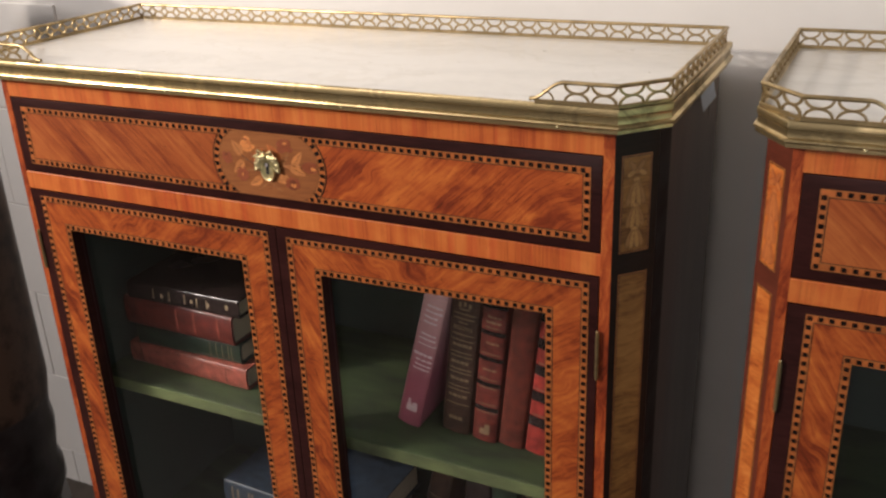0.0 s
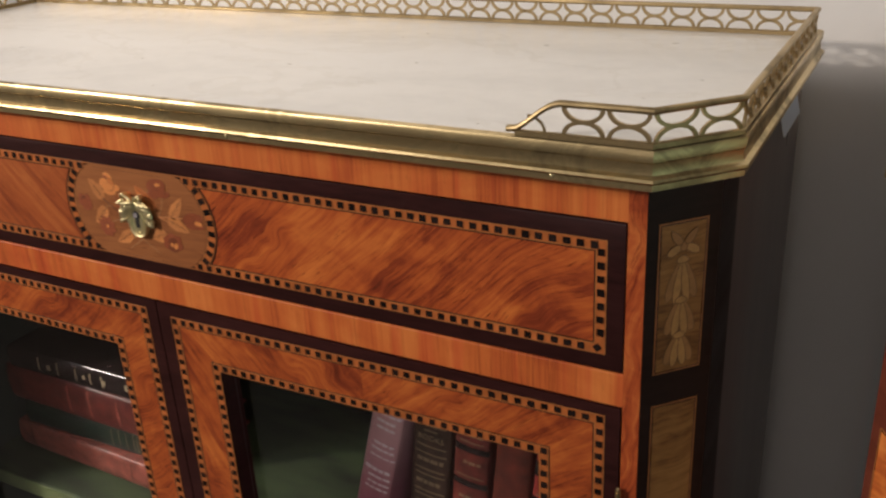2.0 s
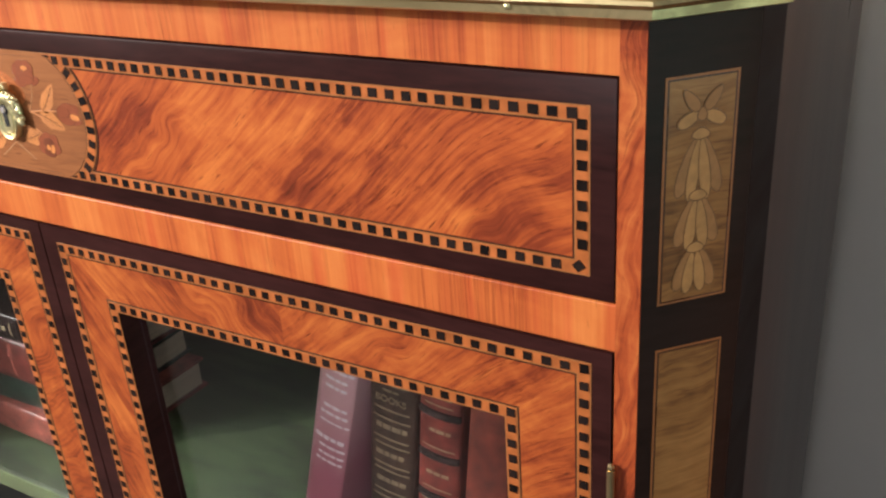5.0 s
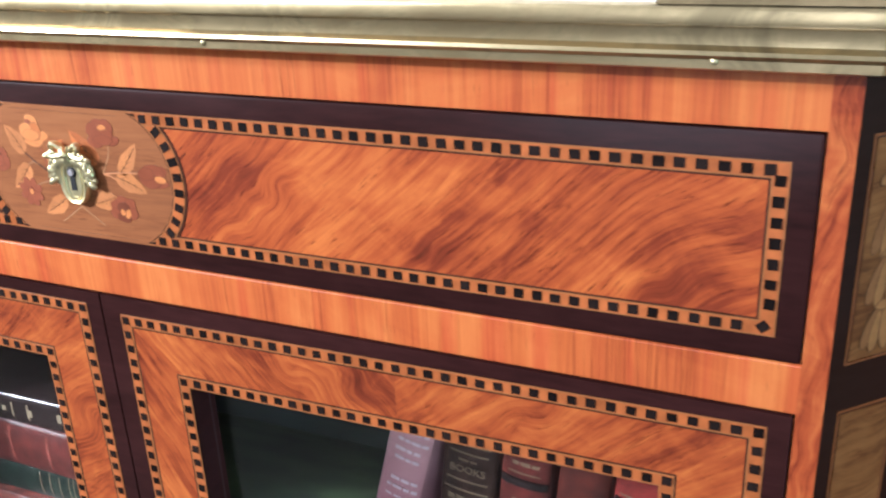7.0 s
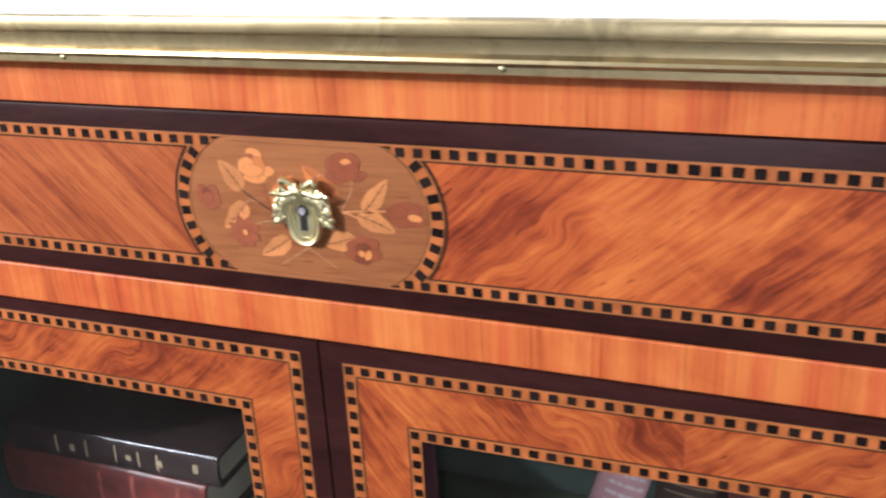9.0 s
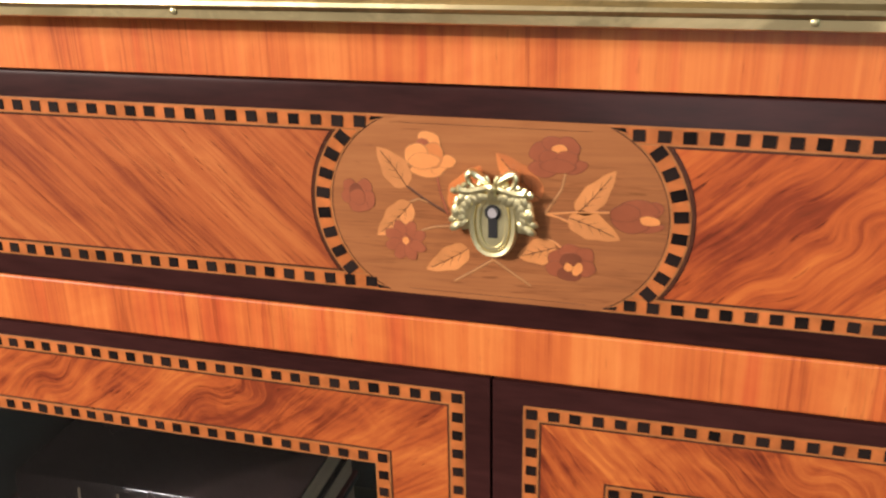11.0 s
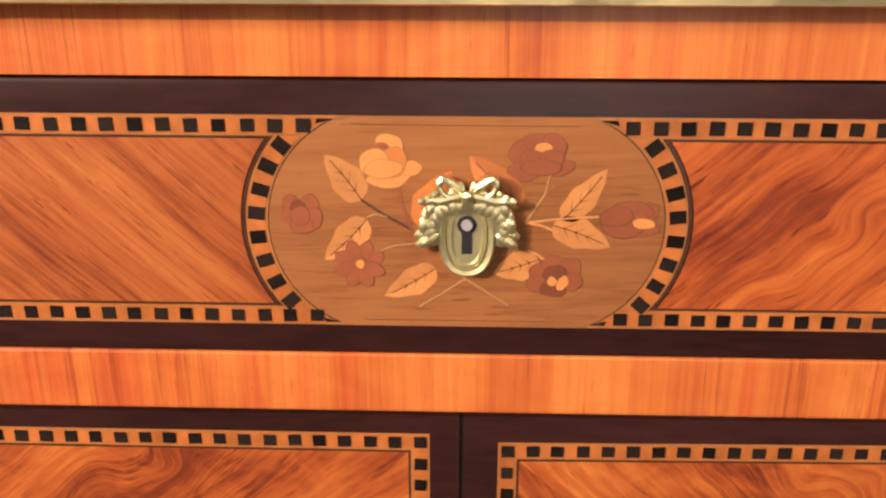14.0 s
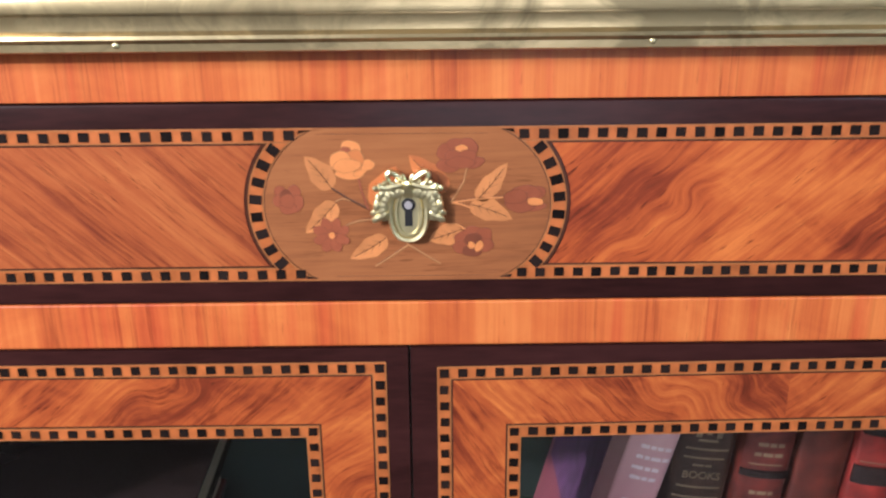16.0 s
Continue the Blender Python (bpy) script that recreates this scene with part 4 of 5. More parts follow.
def make_door(root, s, fine):
    """s: 1 for the door that hangs on the +x side, -1 for the other."""
    y, zb = -0.0014, 0.115
    up = 0.0028 if s < 0 else 0.0
    zt = 0.8570
    X = lambda a: s * a
    R = lambda a, b, c, d: rect(min(X(a), X(b)), max(X(a), X(b)), c, d)
    wide = HALFS[s]
    ci, co = (0.0130, 0.3510) if s > 0 else (0.0110, 0.3530)     # outer checkered band
    gi, go = (0.0469, 0.3155) if s > 0 else (0.0441, 0.3190)     # inner checkered band
    lean = 0.0110 if s > 0 else 0.0    # the door has dropped towards its free edge
    ct, cb, gt, gb = 0.8470 + up, zb + 0.0125, 0.8146 + up * 0.5, zb + 0.046
    oi, oo, ot, ob_ = gi + BAND, go - BAND, gt - BAND, gb + BAND
    bm = bmesh.new()
    t = 0.02
    for a, b, c, d in ((0.0006, oi, zb, zt), (oo, wide - 0.001, zb, zt), (oi, oo, ot, zt), (oi, oo, zb, ob_)):
        plate(bm, R(a, b, c, d), y, t)
    for v in bm.verts:
        if abs(v.co.z - ot) < 1e-5:
            v.co.z += lean * (abs(v.co.x) - 0.03)
    door = part("door", bm, M["dark"], root, "closed glazed door with dark edge and checkered inlay frame")
    # mitred veneer between the bands
    h = BAND + 0.0009
    a0, a1, b0, b1 = ci + h, gi, go, co - h
    z0, z1, z2, z3 = cb + h, gb, gt, ct - h
    joint = 0.181 if s > 0 else 0.24
    pieces = (("veneer_rail", [(a0, z3), (joint, z3), (joint, z2), (a1, z2)], "door_fall" if s > 0 else "door_up"), ("veneer_rail", [(joint, z3), (b1, z3), (b0, z2), (joint, z2)], "door_up" if s > 0 else "door_fall"), ("veneer_rail", [(a0, z0), (b1, z0), (b0, z1), (a1, z1)], "door_up"),
              ("veneer_stile", [(a0, z0), (a1, z1), (a1, z2), (a0, z3)], "door_down" if s > 0 else "door_steep"), ("veneer_stile", [(b1, z0), (b0, z1), (b0, z2), (b1, z3)], "door_steep" if s > 0 else "door_down"))
    for name, pts, mat in pieces:
        bm = bmesh.new()
        plate(bm, [(X(a), z) for a, z in pts], y - 0.0001, 0.0004)
        part(name, bm, M[mat], door)
    bm = bmesh.new()
    band_frame(bm, *sorted((X(ci), X(co))), cb, ct, y - 0.0002)
    band_frame(bm, *sorted((X(gi), X(go))), gb, gt, y - 0.0002, False)
    # the dark line lies outside the inner band
    for mat, o in ((2, 0.0009),):
        for q in (R(gi - o, go + o, gt, gt + o), R(gi - o, gi, gb, gt), R(go, go + o, gb, gt)):
            plate(bm, q, y - 0.00016, 0.0004, mat)
    part("checkered_band", bm, [M["string"], M["band"], M["line"]], door, "orange inlay band with pale and dark stringing")
    places = frame_places(*sorted((X(ci), X(co))), cb, ct) + frame_places(*sorted((X(gi), X(go))), gb, gt)
    put_squares(places, y - 0.0003, door, lambda x, z: fine and z > 0.42 + 0.16 * (s > 0))
    bm = bmesh.new()
    plate(bm, R(oi - 0.004, oo + 0.004, ob_ - 0.004, ot + 0.004), y + 0.0135, 0.003)
    pane = part("glass_pane", bm, M["glass"], door, "clear glass pane")
    pane.visible_shadow = False
    if lean:
        for ob in door.children:
            if ob.data.name == "inlay_square":
                ob.location.z += lean * (ob.location.x - 0.03)
            else:
                for v in ob.data.vertices:
                    v.co.z += lean * (v.co.x - 0.03)
    for z in (0.776, 0.22):
        bm = bmesh.new()
        tube(bm, [(X(wide - 0.0002), -0.0030, z - 0.0235 + k * 0.01175) for k in range(5)], 0.0018, 10)
        for k in (-1, 1):
            blob(bm, (X(wide - 0.0002), -0.0030, z + k * 0.0248), (0.0016, 0.0016, 0.0022))
        part("hinge", bm, M["gallery"], door, "worn brass hinge knuckle", True)


def make_corner_panel(parent, s, z0, z1, garland):
    """A pale panel on the canted corner, with stringing round it."""
    fl = FLATS[s]
    o = Vector((s * fl, 0, 0))
    d = Vector((s * (SIDE - fl), CHAM, 0))
    L = d.length
    turn = math.degrees(math.atan2(d.y, abs(d.x)))
    a, b = 0.0072, L - 0.0078
    m = Matrix.Translation(o) @ Matrix.Rotation(radians(turn if s > 0 else -turn), 4, "Z")
    if s < 0:
        m = m @ Matrix.Translation((-L, 0, 0))
    panel = None
    # -x corners take the panel colour with the light already in it
    for name, e, y, mat in (("corner_panel", 0.0016, -0.0005, "panel" if s > 0 else "panel_lit"), ("panel_line", 0.0009, -0.0004, "line"), ("panel_stringing", 0.0, -0.0003, "string")):
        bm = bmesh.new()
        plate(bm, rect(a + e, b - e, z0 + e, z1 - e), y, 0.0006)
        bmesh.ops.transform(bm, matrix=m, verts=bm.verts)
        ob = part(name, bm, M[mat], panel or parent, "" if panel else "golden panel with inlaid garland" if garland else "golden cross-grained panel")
        panel = panel or ob
    if not garland:
        return
    mid = (a + b) / 2
    # garland tones on -x corners are brighter too, as if lit
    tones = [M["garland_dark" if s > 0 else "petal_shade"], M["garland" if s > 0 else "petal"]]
    depth = [-0.0006]

    def leaf(cx, cz, rx, rz, tilt, tone):
        depth[0] -= 0.00002
        c, d = math.cos(radians(tilt)), math.sin(radians(tilt))
        loops = []
        for grow in (0.0005, 0.0):
            pts = []
            for t in range(0, 360, 20):
                u, v = (rx + grow) * math.cos(radians(t)) * (1 - 0.28 * math.sin(radians(t))), (rz + grow) * math.sin(radians(t))
                pts.append((cx + u * c - v * d, cz + u * d + v * c))
            loops.append(pts)
        edged_piece("garland_leaf", *loops, depth[0], [tones[tone], M["garland_line" if s > 0 else "petal_red"]], panel, m)

    # husks of bell flowers, one under the other
    for cz, rz in ((z1 - 0.0345, 0.0125), (z1 - 0.0570, 0.0105), (z1 - 0.0775, 0.0090)):
        for k in (-1, 1):
            leaf(mid + k * 0.0052, cz - 0.001, 0.0026, rz * 0.95, k * 17, 0)
        for k in (-1, 1):
            leaf(mid + k * 0.0022, cz - 0.0022, 0.0022, rz, k * 7, 1)
        leaf(mid, cz + rz * 0.95, 0.0034, 0.0020, 0, 1)
    # ribbon bow above them
    for k in (-1, 1):
        leaf(mid + k * 0.0050, z1 - 0.0165, 0.0022, 0.0052, k * 62, 1)
        leaf(mid + k * 0.0046, z1 - 0.0095, 0.0020, 0.0050, k * -38, 0)
    leaf(mid, z1 - 0.0150, 0.0017, 0.0024, 0, 0)


def fret_mesh(pitch, h):
    """One unit of the pierced gallery: a hanging and a standing half ring that touch."""
    bm = bmesh.new()
    t, w = 0.0009, 0.0021
    n = 12
    for s in (1, -1):
        prev = None
        for i in range(n + 1):
            a = math.pi * i / n
            ring = []
            for k in (0, 1):
                rx, rz = pitch * 0.5 - w * 0.25 - w * k, h / 2 + w * 0.5 - w * k
                x, z = rx * math.cos(a), s * (h / 2 - rz * math.sin(a))
                ring += [(x, -t, z), (x, t, z)]
            cur = [bm.verts.new(ring[j]) for j in (0, 1, 3, 2)]
            if prev:
                for j in range(4):
                    bm.faces.new((prev[j], prev[(j + 1) % 4], cur[(j + 1) % 4], cur[j]))
            prev = cur
    me = bpy.data.meshes.new("fret")
    bmesh.ops.recalc_face_normals(bm, faces=bm.faces)
    bm.to_mesh(me)
    bm.free()
    me.materials.append(M["gallery"])
    return me


def make_top(root):
    plan = [(-SIDE, 0.306), (-SIDE, CHAM), (-FLATS[-1], 0), (FLAT, 0), (SIDE, CHAM), (SIDE, 0.306)]
    bm = bmesh.new()
    prof = [(-0.004, 0.9956), (0.0095, 0.9956), (0.0106, 0.9962), (0.0106, 0.9994), (0.0118, 1.0000), (0.0127, 1.0012), (0.0121, 1.0026), (0.0107, 1.0033),
            (0.0097, 1.0043), (0.0094, 1.0097), (0.0096, 1.0103), (0.0087, 1.0105), (0.0087, 1.0110), (0.0104, 1.0114), (0.0108, 1.0160), (0.0100, 1.0174), (0.0062, 1.0182), (0.0053, 1.0176), (-0.004, 1.0130)]
    sweep(bm, [(x, y, 0) for x, y in plan], prof)
    part("brass_edge", bm, M["brass"], root, "moulded brass edge band with tarnish", True)
    # nails of the edge band
    for x in (-0.325, -0.1160, 0.1025, 0.322):
        bm = bmesh.new()
        blob(bm, (x, -0.0108, 0.9988), (0.0014, 0.0008, 0.0014), segs=10, rings=6)
        part("nail", bm, M["gilt"], root, "", True)
    back = 0.280
    bm = bmesh.new()
    e = 0.0055
    out = [(-SIDE - e, back + 0.01), (-SIDE - e, CHAM - 0.003), (-FLAT - 0.002, -e), (FLAT + 0.002, -e), (SIDE + e, CHAM - 0.003), (SIDE + e, back + 0.01)]
    prism(bm, [(x, y, 0.9985) for x, y in out], [(x, y, TOP) for x, y in out])
    part("marble_top", bm, M["marble"], root, "white veined marble slab with polished face")
    # gallery
    g = 0.0078
    k = g * math.tan(radians(22.5))
    c1, c2, bk = (FLAT + k, -g), (SIDE + g, CHAM - k), (SIDE + g, back)
    tip, knee = 0.2965, 0.327
    S = [(knee - 0.0305 * f, TOP + 0.0028 + (GAL - 0.0044 - TOP) * (0.5 + 0.5 * math.cos(math.pi * f)) ** 0.85) for f in (0.04, 0.15, 0.28, 0.42, 0.56, 0.7, 0.84)] + [(tip - 0.001, TOP + 0.0036)]
    zr = GAL - 0.0016
    half_path = [(c1[0], c1[1], zr), (c2[0], c2[1], zr), (bk[0], bk[1], zr)]
    right = [(x, -g, z) for x, z in S][::-1] + half_path
    left = [(-x, y, z) for x, y, z in right][::-1]
    bm = bmesh.new()
    rail = [(0.0021 * math.cos(radians(q)), 0.0019 * math.sin(radians(q))) for q in range(0, 360, 36)]
    path = right + left
    sweep(bm, path, rail)
    part("gallery_rail", bm, M["gallery"], root, "rounded brass gallery rail", True)
    bm = bmesh.new()
    low = [(0.0016, 0.0), (0.0016, 0.0026), (0.0008, 0.0032), (-0.0008, 0.0032), (-0.0016, 0.0026), (-0.0016, 0.0)]
    zl = TOP + 0.0004
    path = [(tip + 0.004, -g, zl), (*c1, zl), (*c2, zl), (*bk, zl)]
    sweep(bm, path + [(-x, y, z) for x, y, z in path][::-1], low)
    part("gallery_foot", bm, M["gallery"], root, "thin brass strip at the gallery's foot", True)
    h = GAL - 0.0030 - (TOP + 0.0030)
    zc = TOP + 0.0030 + h / 2
    meshes = {}
    for a, b in (((knee - 0.001, -g), c1), (c1, c2), (c2, bk), (bk, (-bk[0], bk[1])), ((-bk[0], bk[1]), (-c2[0], c2[1])), ((-c2[0], c2[1]), (-c1[0], c1[1])), ((-c1[0], c1[1]), (-knee + 0.001, -g))):
        v = Vector(b) - Vector(a)
        n = max(1, round(v.length / 0.0213))
        p = v.length / n
        key = round(p, 5)
        if key not in meshes:
            meshes[key] = fret_mesh(p, h)
        for i in range(n):
            q = Vector(a) + v * ((i + 0.5) / n)
            ob = new("fret", meshes[key])
            ob.parent = root
            ob.matrix_basis = pose(q.x, q.y, zc, 0, 0, math.degrees(math.atan2(v.y, v.x)))
    # quarter scroll under each sloping end
    for s in (-1, 1):
        bm = bmesh.new()
        tube(bm, [(s * (knee - 0.0195 + 0.0095 * math.cos(radians(q))), -g, TOP + 0.003 + 0.0085 * math.sin(radians(q))) for q in range(0, 91, 18)], 0.0009, 6)
        part("scroll", bm, M["gallery"], root, "", True)


def make_cabinet(x0, y0, label, fine):
    root = tagged(new("display_cabinet"), label, "cabinet", "pair of cabinets")
    root.location = (x0, y0, 0)
    for s in (-1, 1):
        bm = bmesh.new()
        fl = FLATS[s]
        post = [(s * fl, 0.0), (s * SIDE, CHAM), (s * SIDE, 0.075), (s * fl, 0.075)]
        prism(bm, [(x, y, 0.03) for x, y in post], [(x, y, 0.9975) for x, y in post])
        part("corner_post", bm, M["post_dark" if s > 0 else "post_lit"], root, "dark canted corner post" if s > 0 else "canted corner post in a red-brown as lit")
        make_corner_panel(root, s, 0.8800, 0.9725, True)
        make_corner_panel(root, s, 0.17, 0.8592, False)
        bm = bmesh.new()
        box(bm, *sorted((s * HALFS[s], s * fl)), -0.0008, 0.03, 0.03, 0.9975)
        part("stile", bm, M["stile"], root, "orange veneered stile")
        bm = bmesh.new()
        box(bm, *sorted((s * (SIDE - 0.018), s * (SIDE - 0.0006))), 0.075, 0.306, 0.03, 0.9975)
        box(bm, *sorted((s * HALFS[s], s * (SIDE - 0.018))), 0.075, 0.078, 0.03, 0.9975)
        part("side_panel", bm, M["side"], root, "very dark polished side panel")
    for name, z0, z1, lab in (("top_rail", 0.9737, 0.9975, "cross-banded orange rail above the drawer"), ("middle_rail", 0.8578, 0.8802, "cross-banded orange rail below the drawer"), ("bottom_rail", 0.05, 0.1142, "orange veneered bottom rail")):
        bm = bmesh.new()
        e = 0.0010 if name == "middle_rail" else 0.0002
        edge = [(0.022, z0), (e - 0.0008, z0), (e * 0.3 - 0.0008, z0 + e * 0.3), (-0.0008, z0 + e), (-0.0008, z1 - e), (e * 0.3 - 0.0008, z1 - e * 0.3), (e - 0.0008, z1), (0.022, z1)]
        prism(bm, [(-HALFS[-1], y, z) for y, z in edge], [(HALF, y, z) for y, z in edge])
        part(name, bm, M["rail"], root, lab)
    bm = bmesh.new()
    box(bm, -0.384, 0.384, 0.288, 0.304, 0.03, 0.9975)
    box(bm, -0.384, 0.384, 0.03, 0.288, 0.855, 0.875)
    box(bm, -0.384, 0.384, 0.02, 0.288, 0.05, 0.10)
    part("carcass", bm, M["inside"], root, "dark green lined interior")
    for s in (-1, 1):
        bm = bmesh.new()
        box(bm, *sorted((s * 0.366, s * 0.3615)), 0.024, 0.287, 0.101, 0.854)
        part("lining", bm, M["inside"], root)
    for z in (0.574, 0.300):
        bm = bmesh.new()
        box(bm, -0.361, 0.361, 0.040, 0.287, z - 0.019, z, 0, 0.003)
        shelf = part("shelf", bm, M["felt"], root, "green painted shelf with worn front edge")
        bm = bmesh.new()
        box(bm, -0.3605, 0.3605, 0.0394, 0.0415, z - 0.0175, z - 0.0008, 0, 0.0008)
        part("shelf_edge", bm, M["worn"], shelf, "pale worn edge")
    bm = bmesh.new()
    box(bm, -FLAT, FLAT, 0.012, 0.30, 0.0, 0.05)
    part("plinth", bm, M["dark"], root)
    make_top(root)
    make_drawer(root, fine)
    for s in (-1, 1):
        make_door(root, s, fine)
    return root


cabinet = make_cabinet(0.0, 0.0, "tulipwood marquetry bookcase cabinet with brass gallery and marble top", True)
neighbour = make_cabinet(0.892, 0.008, "matching tulipwood cabinet with brass gallery standing beside its pair", False)


# ---- things on and beside the cabinets ----
def make_tag():
    root = tagged(new("price_tag"), "pale paper tag stuck to the cabinet's dark side", "tag")
    bm = bmesh.new()
    n = 6
    rows = [[(SIDE + 0.001 + 0.002 * i / n + 0.003 * (i / n) ** 2, 0.192 + 0.066 * j - 0.004 * i / n, 0.9925 - 0.024 * i / n) for j in (0, 1)] for i in range(n + 1)]
    grid = [[(bm.verts.new(p), bm.verts.new((p[0] + 0.0004, p[1], p[2]))) for p in r] for r in rows]
    for a, b in zip(grid, grid[1:]):
        for k in (0, 1):
            bm.faces.new((a[0][k], a[1][k], b[1][k], b[0][k]))
    part("paper", bm, M["tag"], root, "", True)


make_tag()


def make_book(label, w, h, d, cover, spine_bits=(), m=None, boards=None, name="book"):
    """Spine towards -y, foot at z = 0, x from 0 to w. spine_bits: (kind, z0, z1, x0, x1, material)."""
    root = tagged(new(name), label, "book", "books in the cabinet")
    bm = bmesh.new()
    t, bulge = 0.0028, 0.0038
    spine = lambda u: bulge * (1 - math.sqrt(max(0.0, 1 - u * u)))
    turn = [radians(-90 + 15 * i) for i in range(13)]
    outer = [(0, d)] + [(w / 2 * (1 + math.sin(a)), bulge * (1 - math.cos(a))) for a in turn] + [(w, d)]
    inner = [(w - t, d)] + [(w / 2 + (w / 2 - t) * math.sin(a), t + bulge * (1 - math.cos(a))) for a in turn[::-1]] + [(t, d)]
    loop = outer + inner
    prism(bm, [(x, y, 0) for x, y in loop], [(x, y, h) for x, y in loop])
    part("cover", bm, cover, root, "", True)
    bm = bmesh.new()
    box(bm, t + 0.0002, w - t - 0.0002, 0.009, d - 0.004, 0.003, h - 0.003)
    part("pages", bm, M["paper"], root, "yellowed page edges")
    if boards:
        bm = bmesh.new()
        box(bm, -0.0006, -0.0002, 0.03, d - 0.01, h * 0.3, h - 0.02)
        part("cover_print", bm, boards, root)
    for kind, z0, z1, x0, x1, mat in spine_bits:
        bm = bmesh.new()
        lift = {"band": 0.0022, "bar": 0.0003, "field": 0.0002}[kind]
        pts = [(x0 + (x1 - x0) * i / 6, spine(2 * (x0 + (x1 - x0) * i / 6) / w - 1)) for i in range(7)]
        loop = [(x, y - lift) for x, y in pts] + [(x, y + 0.001) for x, y in pts[::-1]]
        zm = (z0 + z1) / 2
        prism(bm, [(x, y, z0) for x, y in loop], [(x, y, z1) for x, y in loop])
        part({"band": "raised_band", "bar": "print_bar", "field": "spine_field"}[kind], bm, mat, root, "", True)
    if m is not None:
        root.matrix_basis = m
    return root


def word(text, size, centre_x, z, w, mat, book):
    c = bpy.data.curves.new("word", "FONT")
    c.body, c.size, c.align_x, c.extrude = text, size, "CENTER", 0.0002
    tmp = bpy.data.objects.new("word", c)
    scene.collection.objects.link(tmp)
    me = bpy.data.meshes.new_from_object(tmp.evaluated_get(bpy.context.evaluated_depsgraph_get()))
    bpy.data.objects.remove(tmp)
    me.materials.clear()
    me.materials.append(mat)
    ob = new("lettering", me)
    ob.parent = book
    ob.matrix_basis = pose(centre_x, -0.0006, z, 90, 0, 0)


SHELF = 0.574


def standing(x_right, y, lean, w, z=SHELF):
    """The pose of a book whose lower +x corner is at x_right, leaning towards +x."""
    return pose(x_right, y, z, 0, lean, 0) @ pose(-w, 0, 0)


def bars(zs, x0, x1, mat, t=0.0012):
    return [("bar", z, z + t, x0 + random.uniform(0, 0.003), x1 - random.uniform(0, 0.003), mat) for z in zs]


def words(zs, x0, x1, mat, t):
    """Rows of print too small to read, as short bars with gaps."""
    out = []
    for z in zs:
        x = x0 + random.uniform(0, 0.003)
        while x < x1 - 0.003:
            e = min(x1, x + random.uniform(0.003, 0.007))
            out.append(("bar", z, z + t, x, e, mat))
            x = e + 0.0011
    return out


g, wt = M["gold"], M["white"]
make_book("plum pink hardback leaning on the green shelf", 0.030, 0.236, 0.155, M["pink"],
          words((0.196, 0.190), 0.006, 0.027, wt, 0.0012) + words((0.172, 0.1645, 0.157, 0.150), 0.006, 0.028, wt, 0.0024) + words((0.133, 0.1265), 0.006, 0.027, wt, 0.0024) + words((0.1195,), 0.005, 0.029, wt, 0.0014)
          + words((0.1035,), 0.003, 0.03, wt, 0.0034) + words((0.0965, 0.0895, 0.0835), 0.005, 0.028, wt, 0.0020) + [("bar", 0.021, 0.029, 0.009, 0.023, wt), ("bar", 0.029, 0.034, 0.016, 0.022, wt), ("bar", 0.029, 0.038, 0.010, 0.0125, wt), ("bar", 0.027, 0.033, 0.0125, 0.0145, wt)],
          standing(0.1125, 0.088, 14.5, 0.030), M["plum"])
b2 = make_book("dark brown leather book with gilt lines", 0.036, 0.228, 0.155, M["brown"],
               bars((0.163, 0.1568, 0.136, 0.1285, 0.112, 0.1065, 0.0895, 0.0845, 0.066, 0.0605, 0.041), 0.003, 0.033, g, 0.0012) + words((0.1515,), 0.010, 0.026, g, 0.0014)
               + words((0.1205, 0.0975, 0.0745, 0.051), 0.006, 0.030, g, 0.0036) + words((0.0185,), 0.009, 0.026, g, 0.005) + [("bar", 0.169, 0.1705, 0.012, 0.024, g), ("bar", 0.172, 0.178, 0.010, 0.0135, g), ("bar", 0.172, 0.178, 0.0225, 0.026, g), ("bar", 0.174, 0.1795, 0.0165, 0.0195, g)],
               standing(0.176, 0.096, 6.5, 0.036))
word("BOOKS", 0.0072, 0.018, 0.1432, 0.036, g, b2)
make_book("red leather book with dark raised bands", 0.031, 0.226, 0.155, M["red"],
          [("band", z, z + 0.0045, 0.0006, 0.0304, M["brown_dark"]) for z in (0.044, 0.078, 0.112, 0.146, 0.18)] + bars((0.052, 0.086, 0.120, 0.154, 0.188, 0.0405, 0.0745), 0.003, 0.028, g, 0.0008)
          + words((0.213, 0.204, 0.197, 0.167, 0.16, 0.133, 0.098), 0.007, 0.024, g, 0.0024) + [("bar", 0.010, 0.018, 0.010, 0.022, g), ("bar", 0.018, 0.024, 0.016, 0.022, g)],
          standing(0.2125, 0.093, 6.0, 0.031))
make_book("plain maroon cloth book with faint gilt ornament", 0.031, 0.232, 0.16, M["maroon"],
          bars((0.214, 0.196), 0.003, 0.028, g, 0.0009) + bars((0.188,), 0.008, 0.022, g, 0.0016), standing(0.2465, 0.094, 6.5, 0.031))
make_book("bright red leather book with dark raised bands", 0.034, 0.225, 0.15, M["red_bright"],
          [("band", z, z + 0.012, 0.0006, 0.0334, M["brown_dark"]) for z in (0.038, 0.072, 0.106, 0.14, 0.174)] + bars((0.052, 0.086, 0.12, 0.154), 0.003, 0.03, g, 0.0009), standing(0.2835, 0.092, 6.5, 0.034))


def lying(x0, y, z, turn=0.0, w=0.0):
    """A book on its side: the spine still towards -y, its height along +x."""
    return pose(x0, y, z + w, 0, 90, 0) if not turn else pose(x0, y, z + w, 0, 0, turn) @ pose(0, 0, 0, 0, 90, 0)


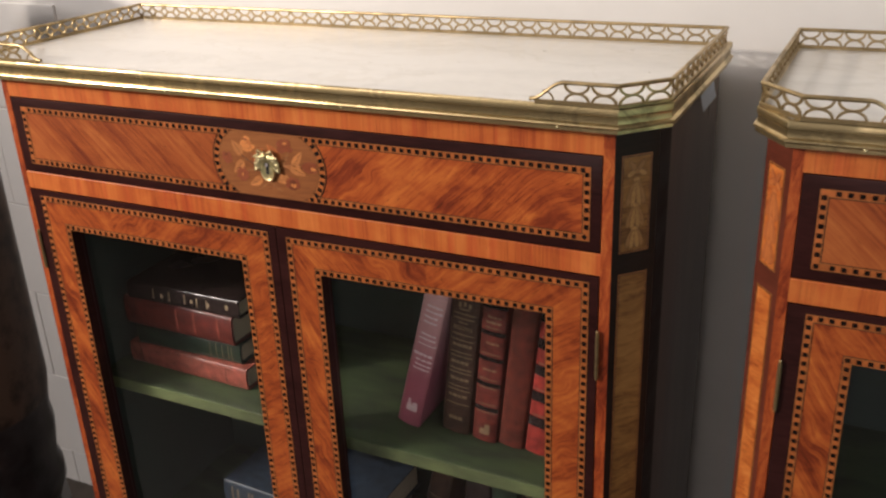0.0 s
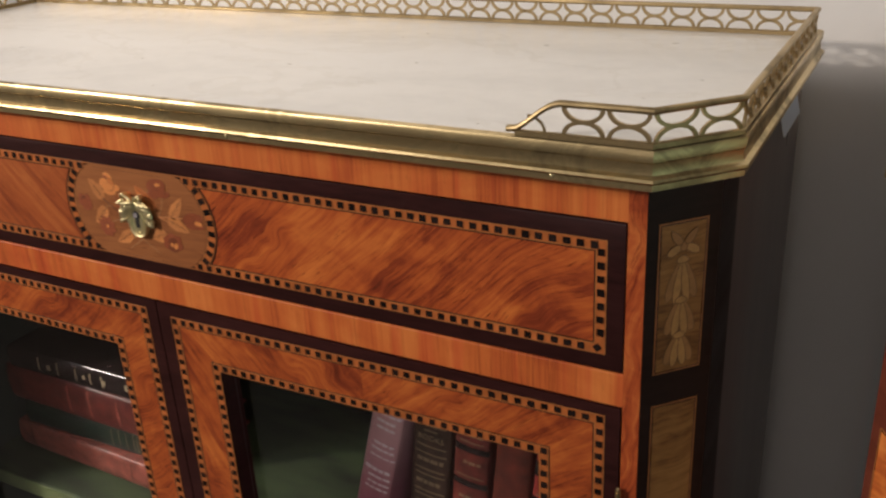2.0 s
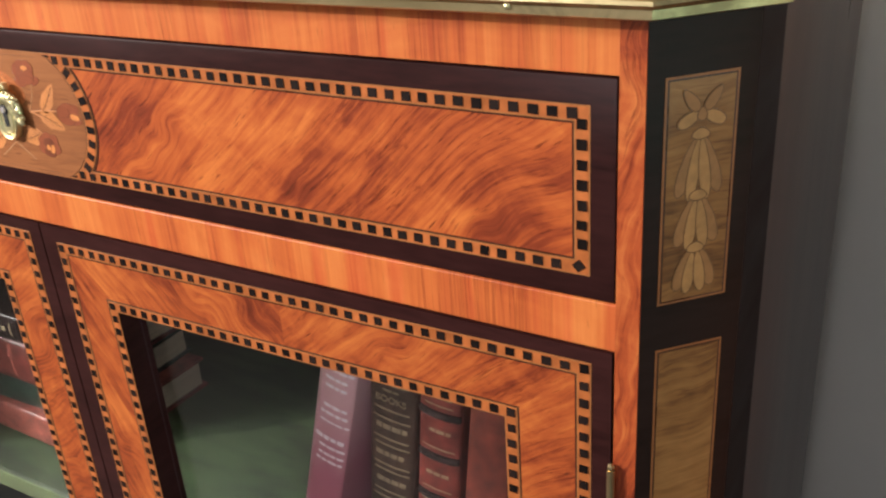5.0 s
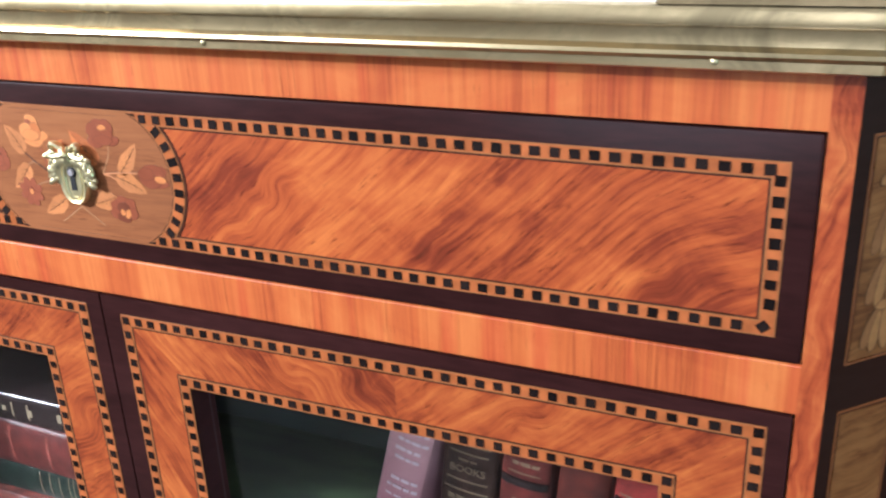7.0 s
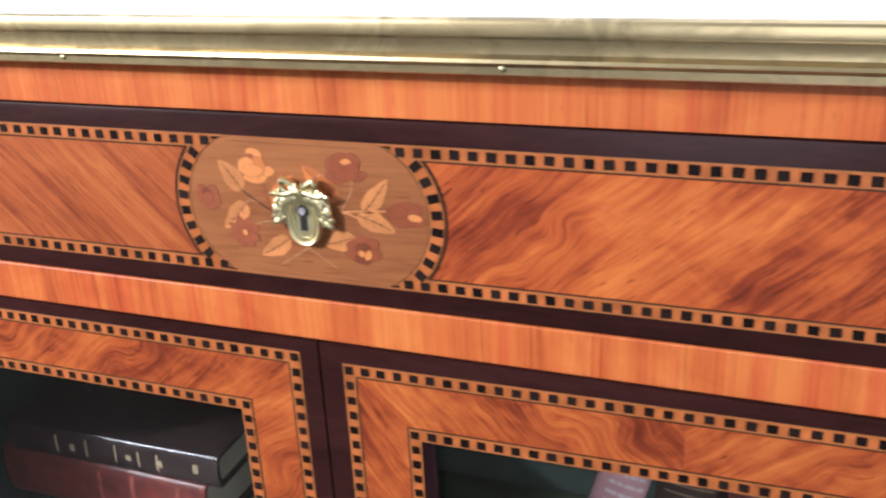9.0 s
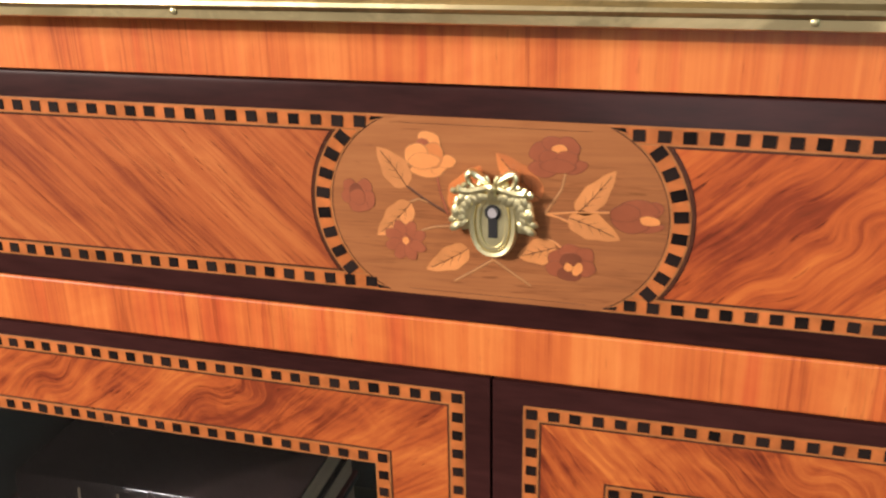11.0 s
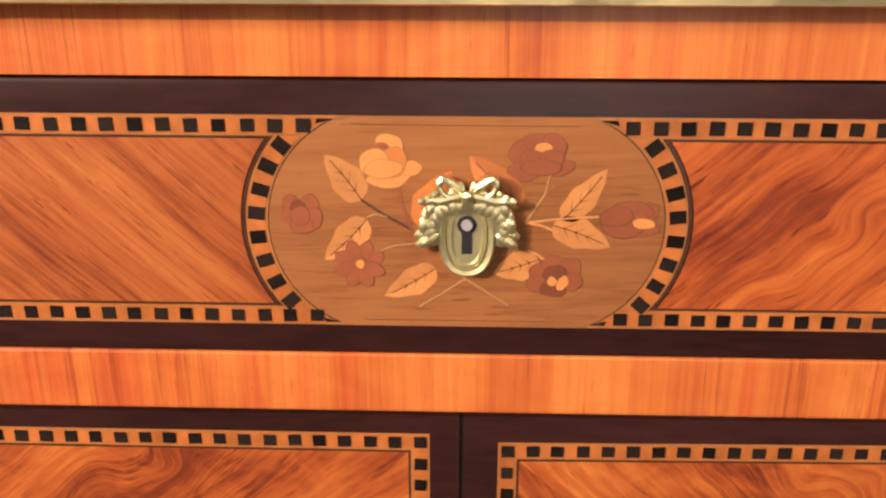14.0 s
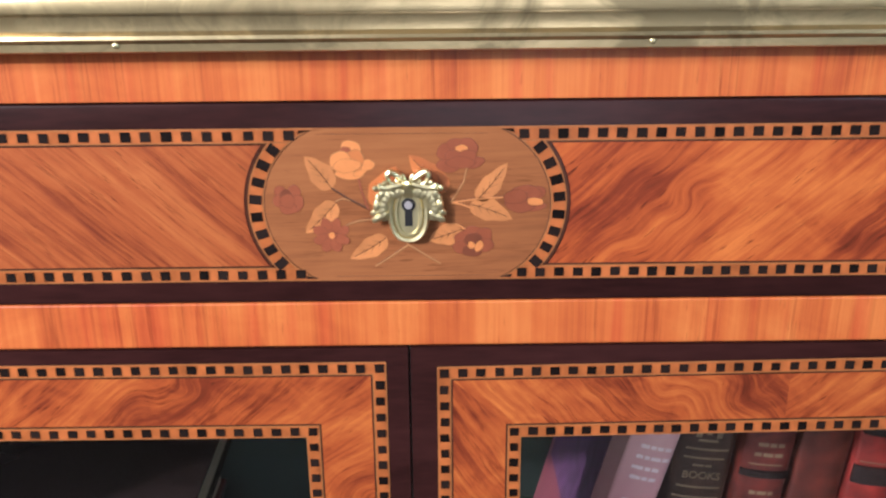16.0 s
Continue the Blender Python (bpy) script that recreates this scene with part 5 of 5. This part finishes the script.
make_book("worn red cloth book lying at the foot of a stack", 0.031, 0.205, 0.14, M["rust"], bars((0.02, 0.17), 0.003, 0.028, M["maroon"], 0.002), lying(-0.341, 0.083, SHELF, -1.5, 0.031))
make_book("dark green leather book lying in the stack", 0.0295, 0.175, 0.135, M["green"], bars((0.125, 0.135, 0.145, 0.155, 0.16), 0.003, 0.026, g, 0.0009), lying(-0.324, 0.085, SHELF + 0.031, 1.0, 0.0295))
make_book("red leather book lying in the stack", 0.0415, 0.185, 0.14, M["red"], bars((0.09, 0.12, 0.16), 0.003, 0.038, M["rust"], 0.003), lying(-0.338, 0.084, SHELF + 0.0605, -0.5, 0.0415))
make_book("black-brown leather book with gilt bars on top of the stack", 0.026, 0.185, 0.14, M["brown_dark"], bars((0.045, 0.072, 0.098, 0.118, 0.134), 0.004, 0.021, M["gold_bright"], 0.0014) + bars((0.058, 0.108, 0.135, 0.165), 0.008, 0.016, M["gold_bright"], 0.004), lying(-0.325, 0.082, SHELF + 0.102, 0.8, 0.026))
# lower shelf
make_book("blue hardback lying on a book on the lower shelf", 0.042, 0.235, 0.16, M["blue"], bars((0.014, 0.024, 0.044, 0.05, 0.09, 0.105), 0.006, 0.036, g, 0.003), lying(-0.213, 0.087, 0.300 + 0.060, -2, 0.042))
make_book("brown book lying on the lower shelf", 0.031, 0.22, 0.15, M["maroon"], (), lying(-0.2, 0.09, 0.300, 1, 0.031))
make_book("green book lying on the lower shelf", 0.029, 0.21, 0.15, M["green"], (), lying(-0.195, 0.09, 0.331, -1, 0.029))
for x, w, h, mat, lean in ((0.105, 0.03, 0.21, "brown", 13), (0.2, 0.034, 0.212, "brown_dark", 0), (0.237, 0.034, 0.206, "green", 0), (0.272, 0.03, 0.2, "brown", 0), (0.31, 0.035, 0.208, "green", 0)):
    make_book("old dark leather book on the lower shelf", w, h, 0.14, M[mat], bars((h * 0.8, h * 0.6), 0.004, w - 0.004, g, 0.001), standing(x, 0.1, lean, w, 0.300))


def make_column():
    root = tagged(new("stone_pedestal"), "dark brown marble pedestal column on a black base", "pedestal")
    root.location = (-0.759, 0.08, 0)

    def turned(name, prof, segs, mat, label=""):
        bm = bmesh.new()
        rings = [[bm.verts.new((r * math.cos(2 * math.pi * (i + 0.5) / segs), r * math.sin(2 * math.pi * (i + 0.5) / segs), z)) for i in range(segs)] for r, z in prof]
        for a, b in zip(rings, rings[1:]):
            for i in range(segs):
                bm.faces.new((a[i], a[(i + 1) % segs], b[(i + 1) % segs], b[i]))
        bm.faces.new(rings[0])
        bm.faces.new(rings[-1])
        part(name, bm, mat, root, label, segs > 12)

    turned("base", [(0.146, 0), (0.146, 0.1), (0.138, 0.12), (0.134, 0.2), (0.13, 0.21)], 8, M["black_stone"], "black octagonal base")
    turned("collar", [(0.13, 0.21), (0.136, 0.225), (0.136, 0.25), (0.129, 0.275), (0.134, 0.31), (0.137, 0.34), (0.134, 0.37), (0.138, 0.40)], 40, M["black_stone"], "black turned collar")
    turned("shaft", [(0.138, 0.40), (0.142, 0.43), (0.142, 0.8), (0.136, 1.05), (0.15, 1.08), (0.15, 1.1)], 40, M["stone"], "veined brown marble shaft")


make_column()


# ---- painted blocks where the wall shows beside the pedestal, last ----
def blocks():
    course, length = 0.187, 0.405
    bm = bmesh.new()
    box(bm, 0.0008, length - 0.0008, 0, 0.006, 0.0008, course - 0.0008, 0, 0.0016)
    me = bpy.data.meshes.new("block")
    bmesh.ops.recalc_face_normals(bm, faces=bm.faces)
    bm.to_mesh(me)
    bm.free()
    me.materials.append(M["wall"])
    for row in range(6):
        for i in range(3):
            ob = new("block", me)
            ob.parent = wall_north
            ob.location = (-1.70 + i * length - (length / 2 if row % 2 else 0), 0.3705 + random.uniform(-0.0006, 0.0006), 0.080 - course + row * course)


blocks()
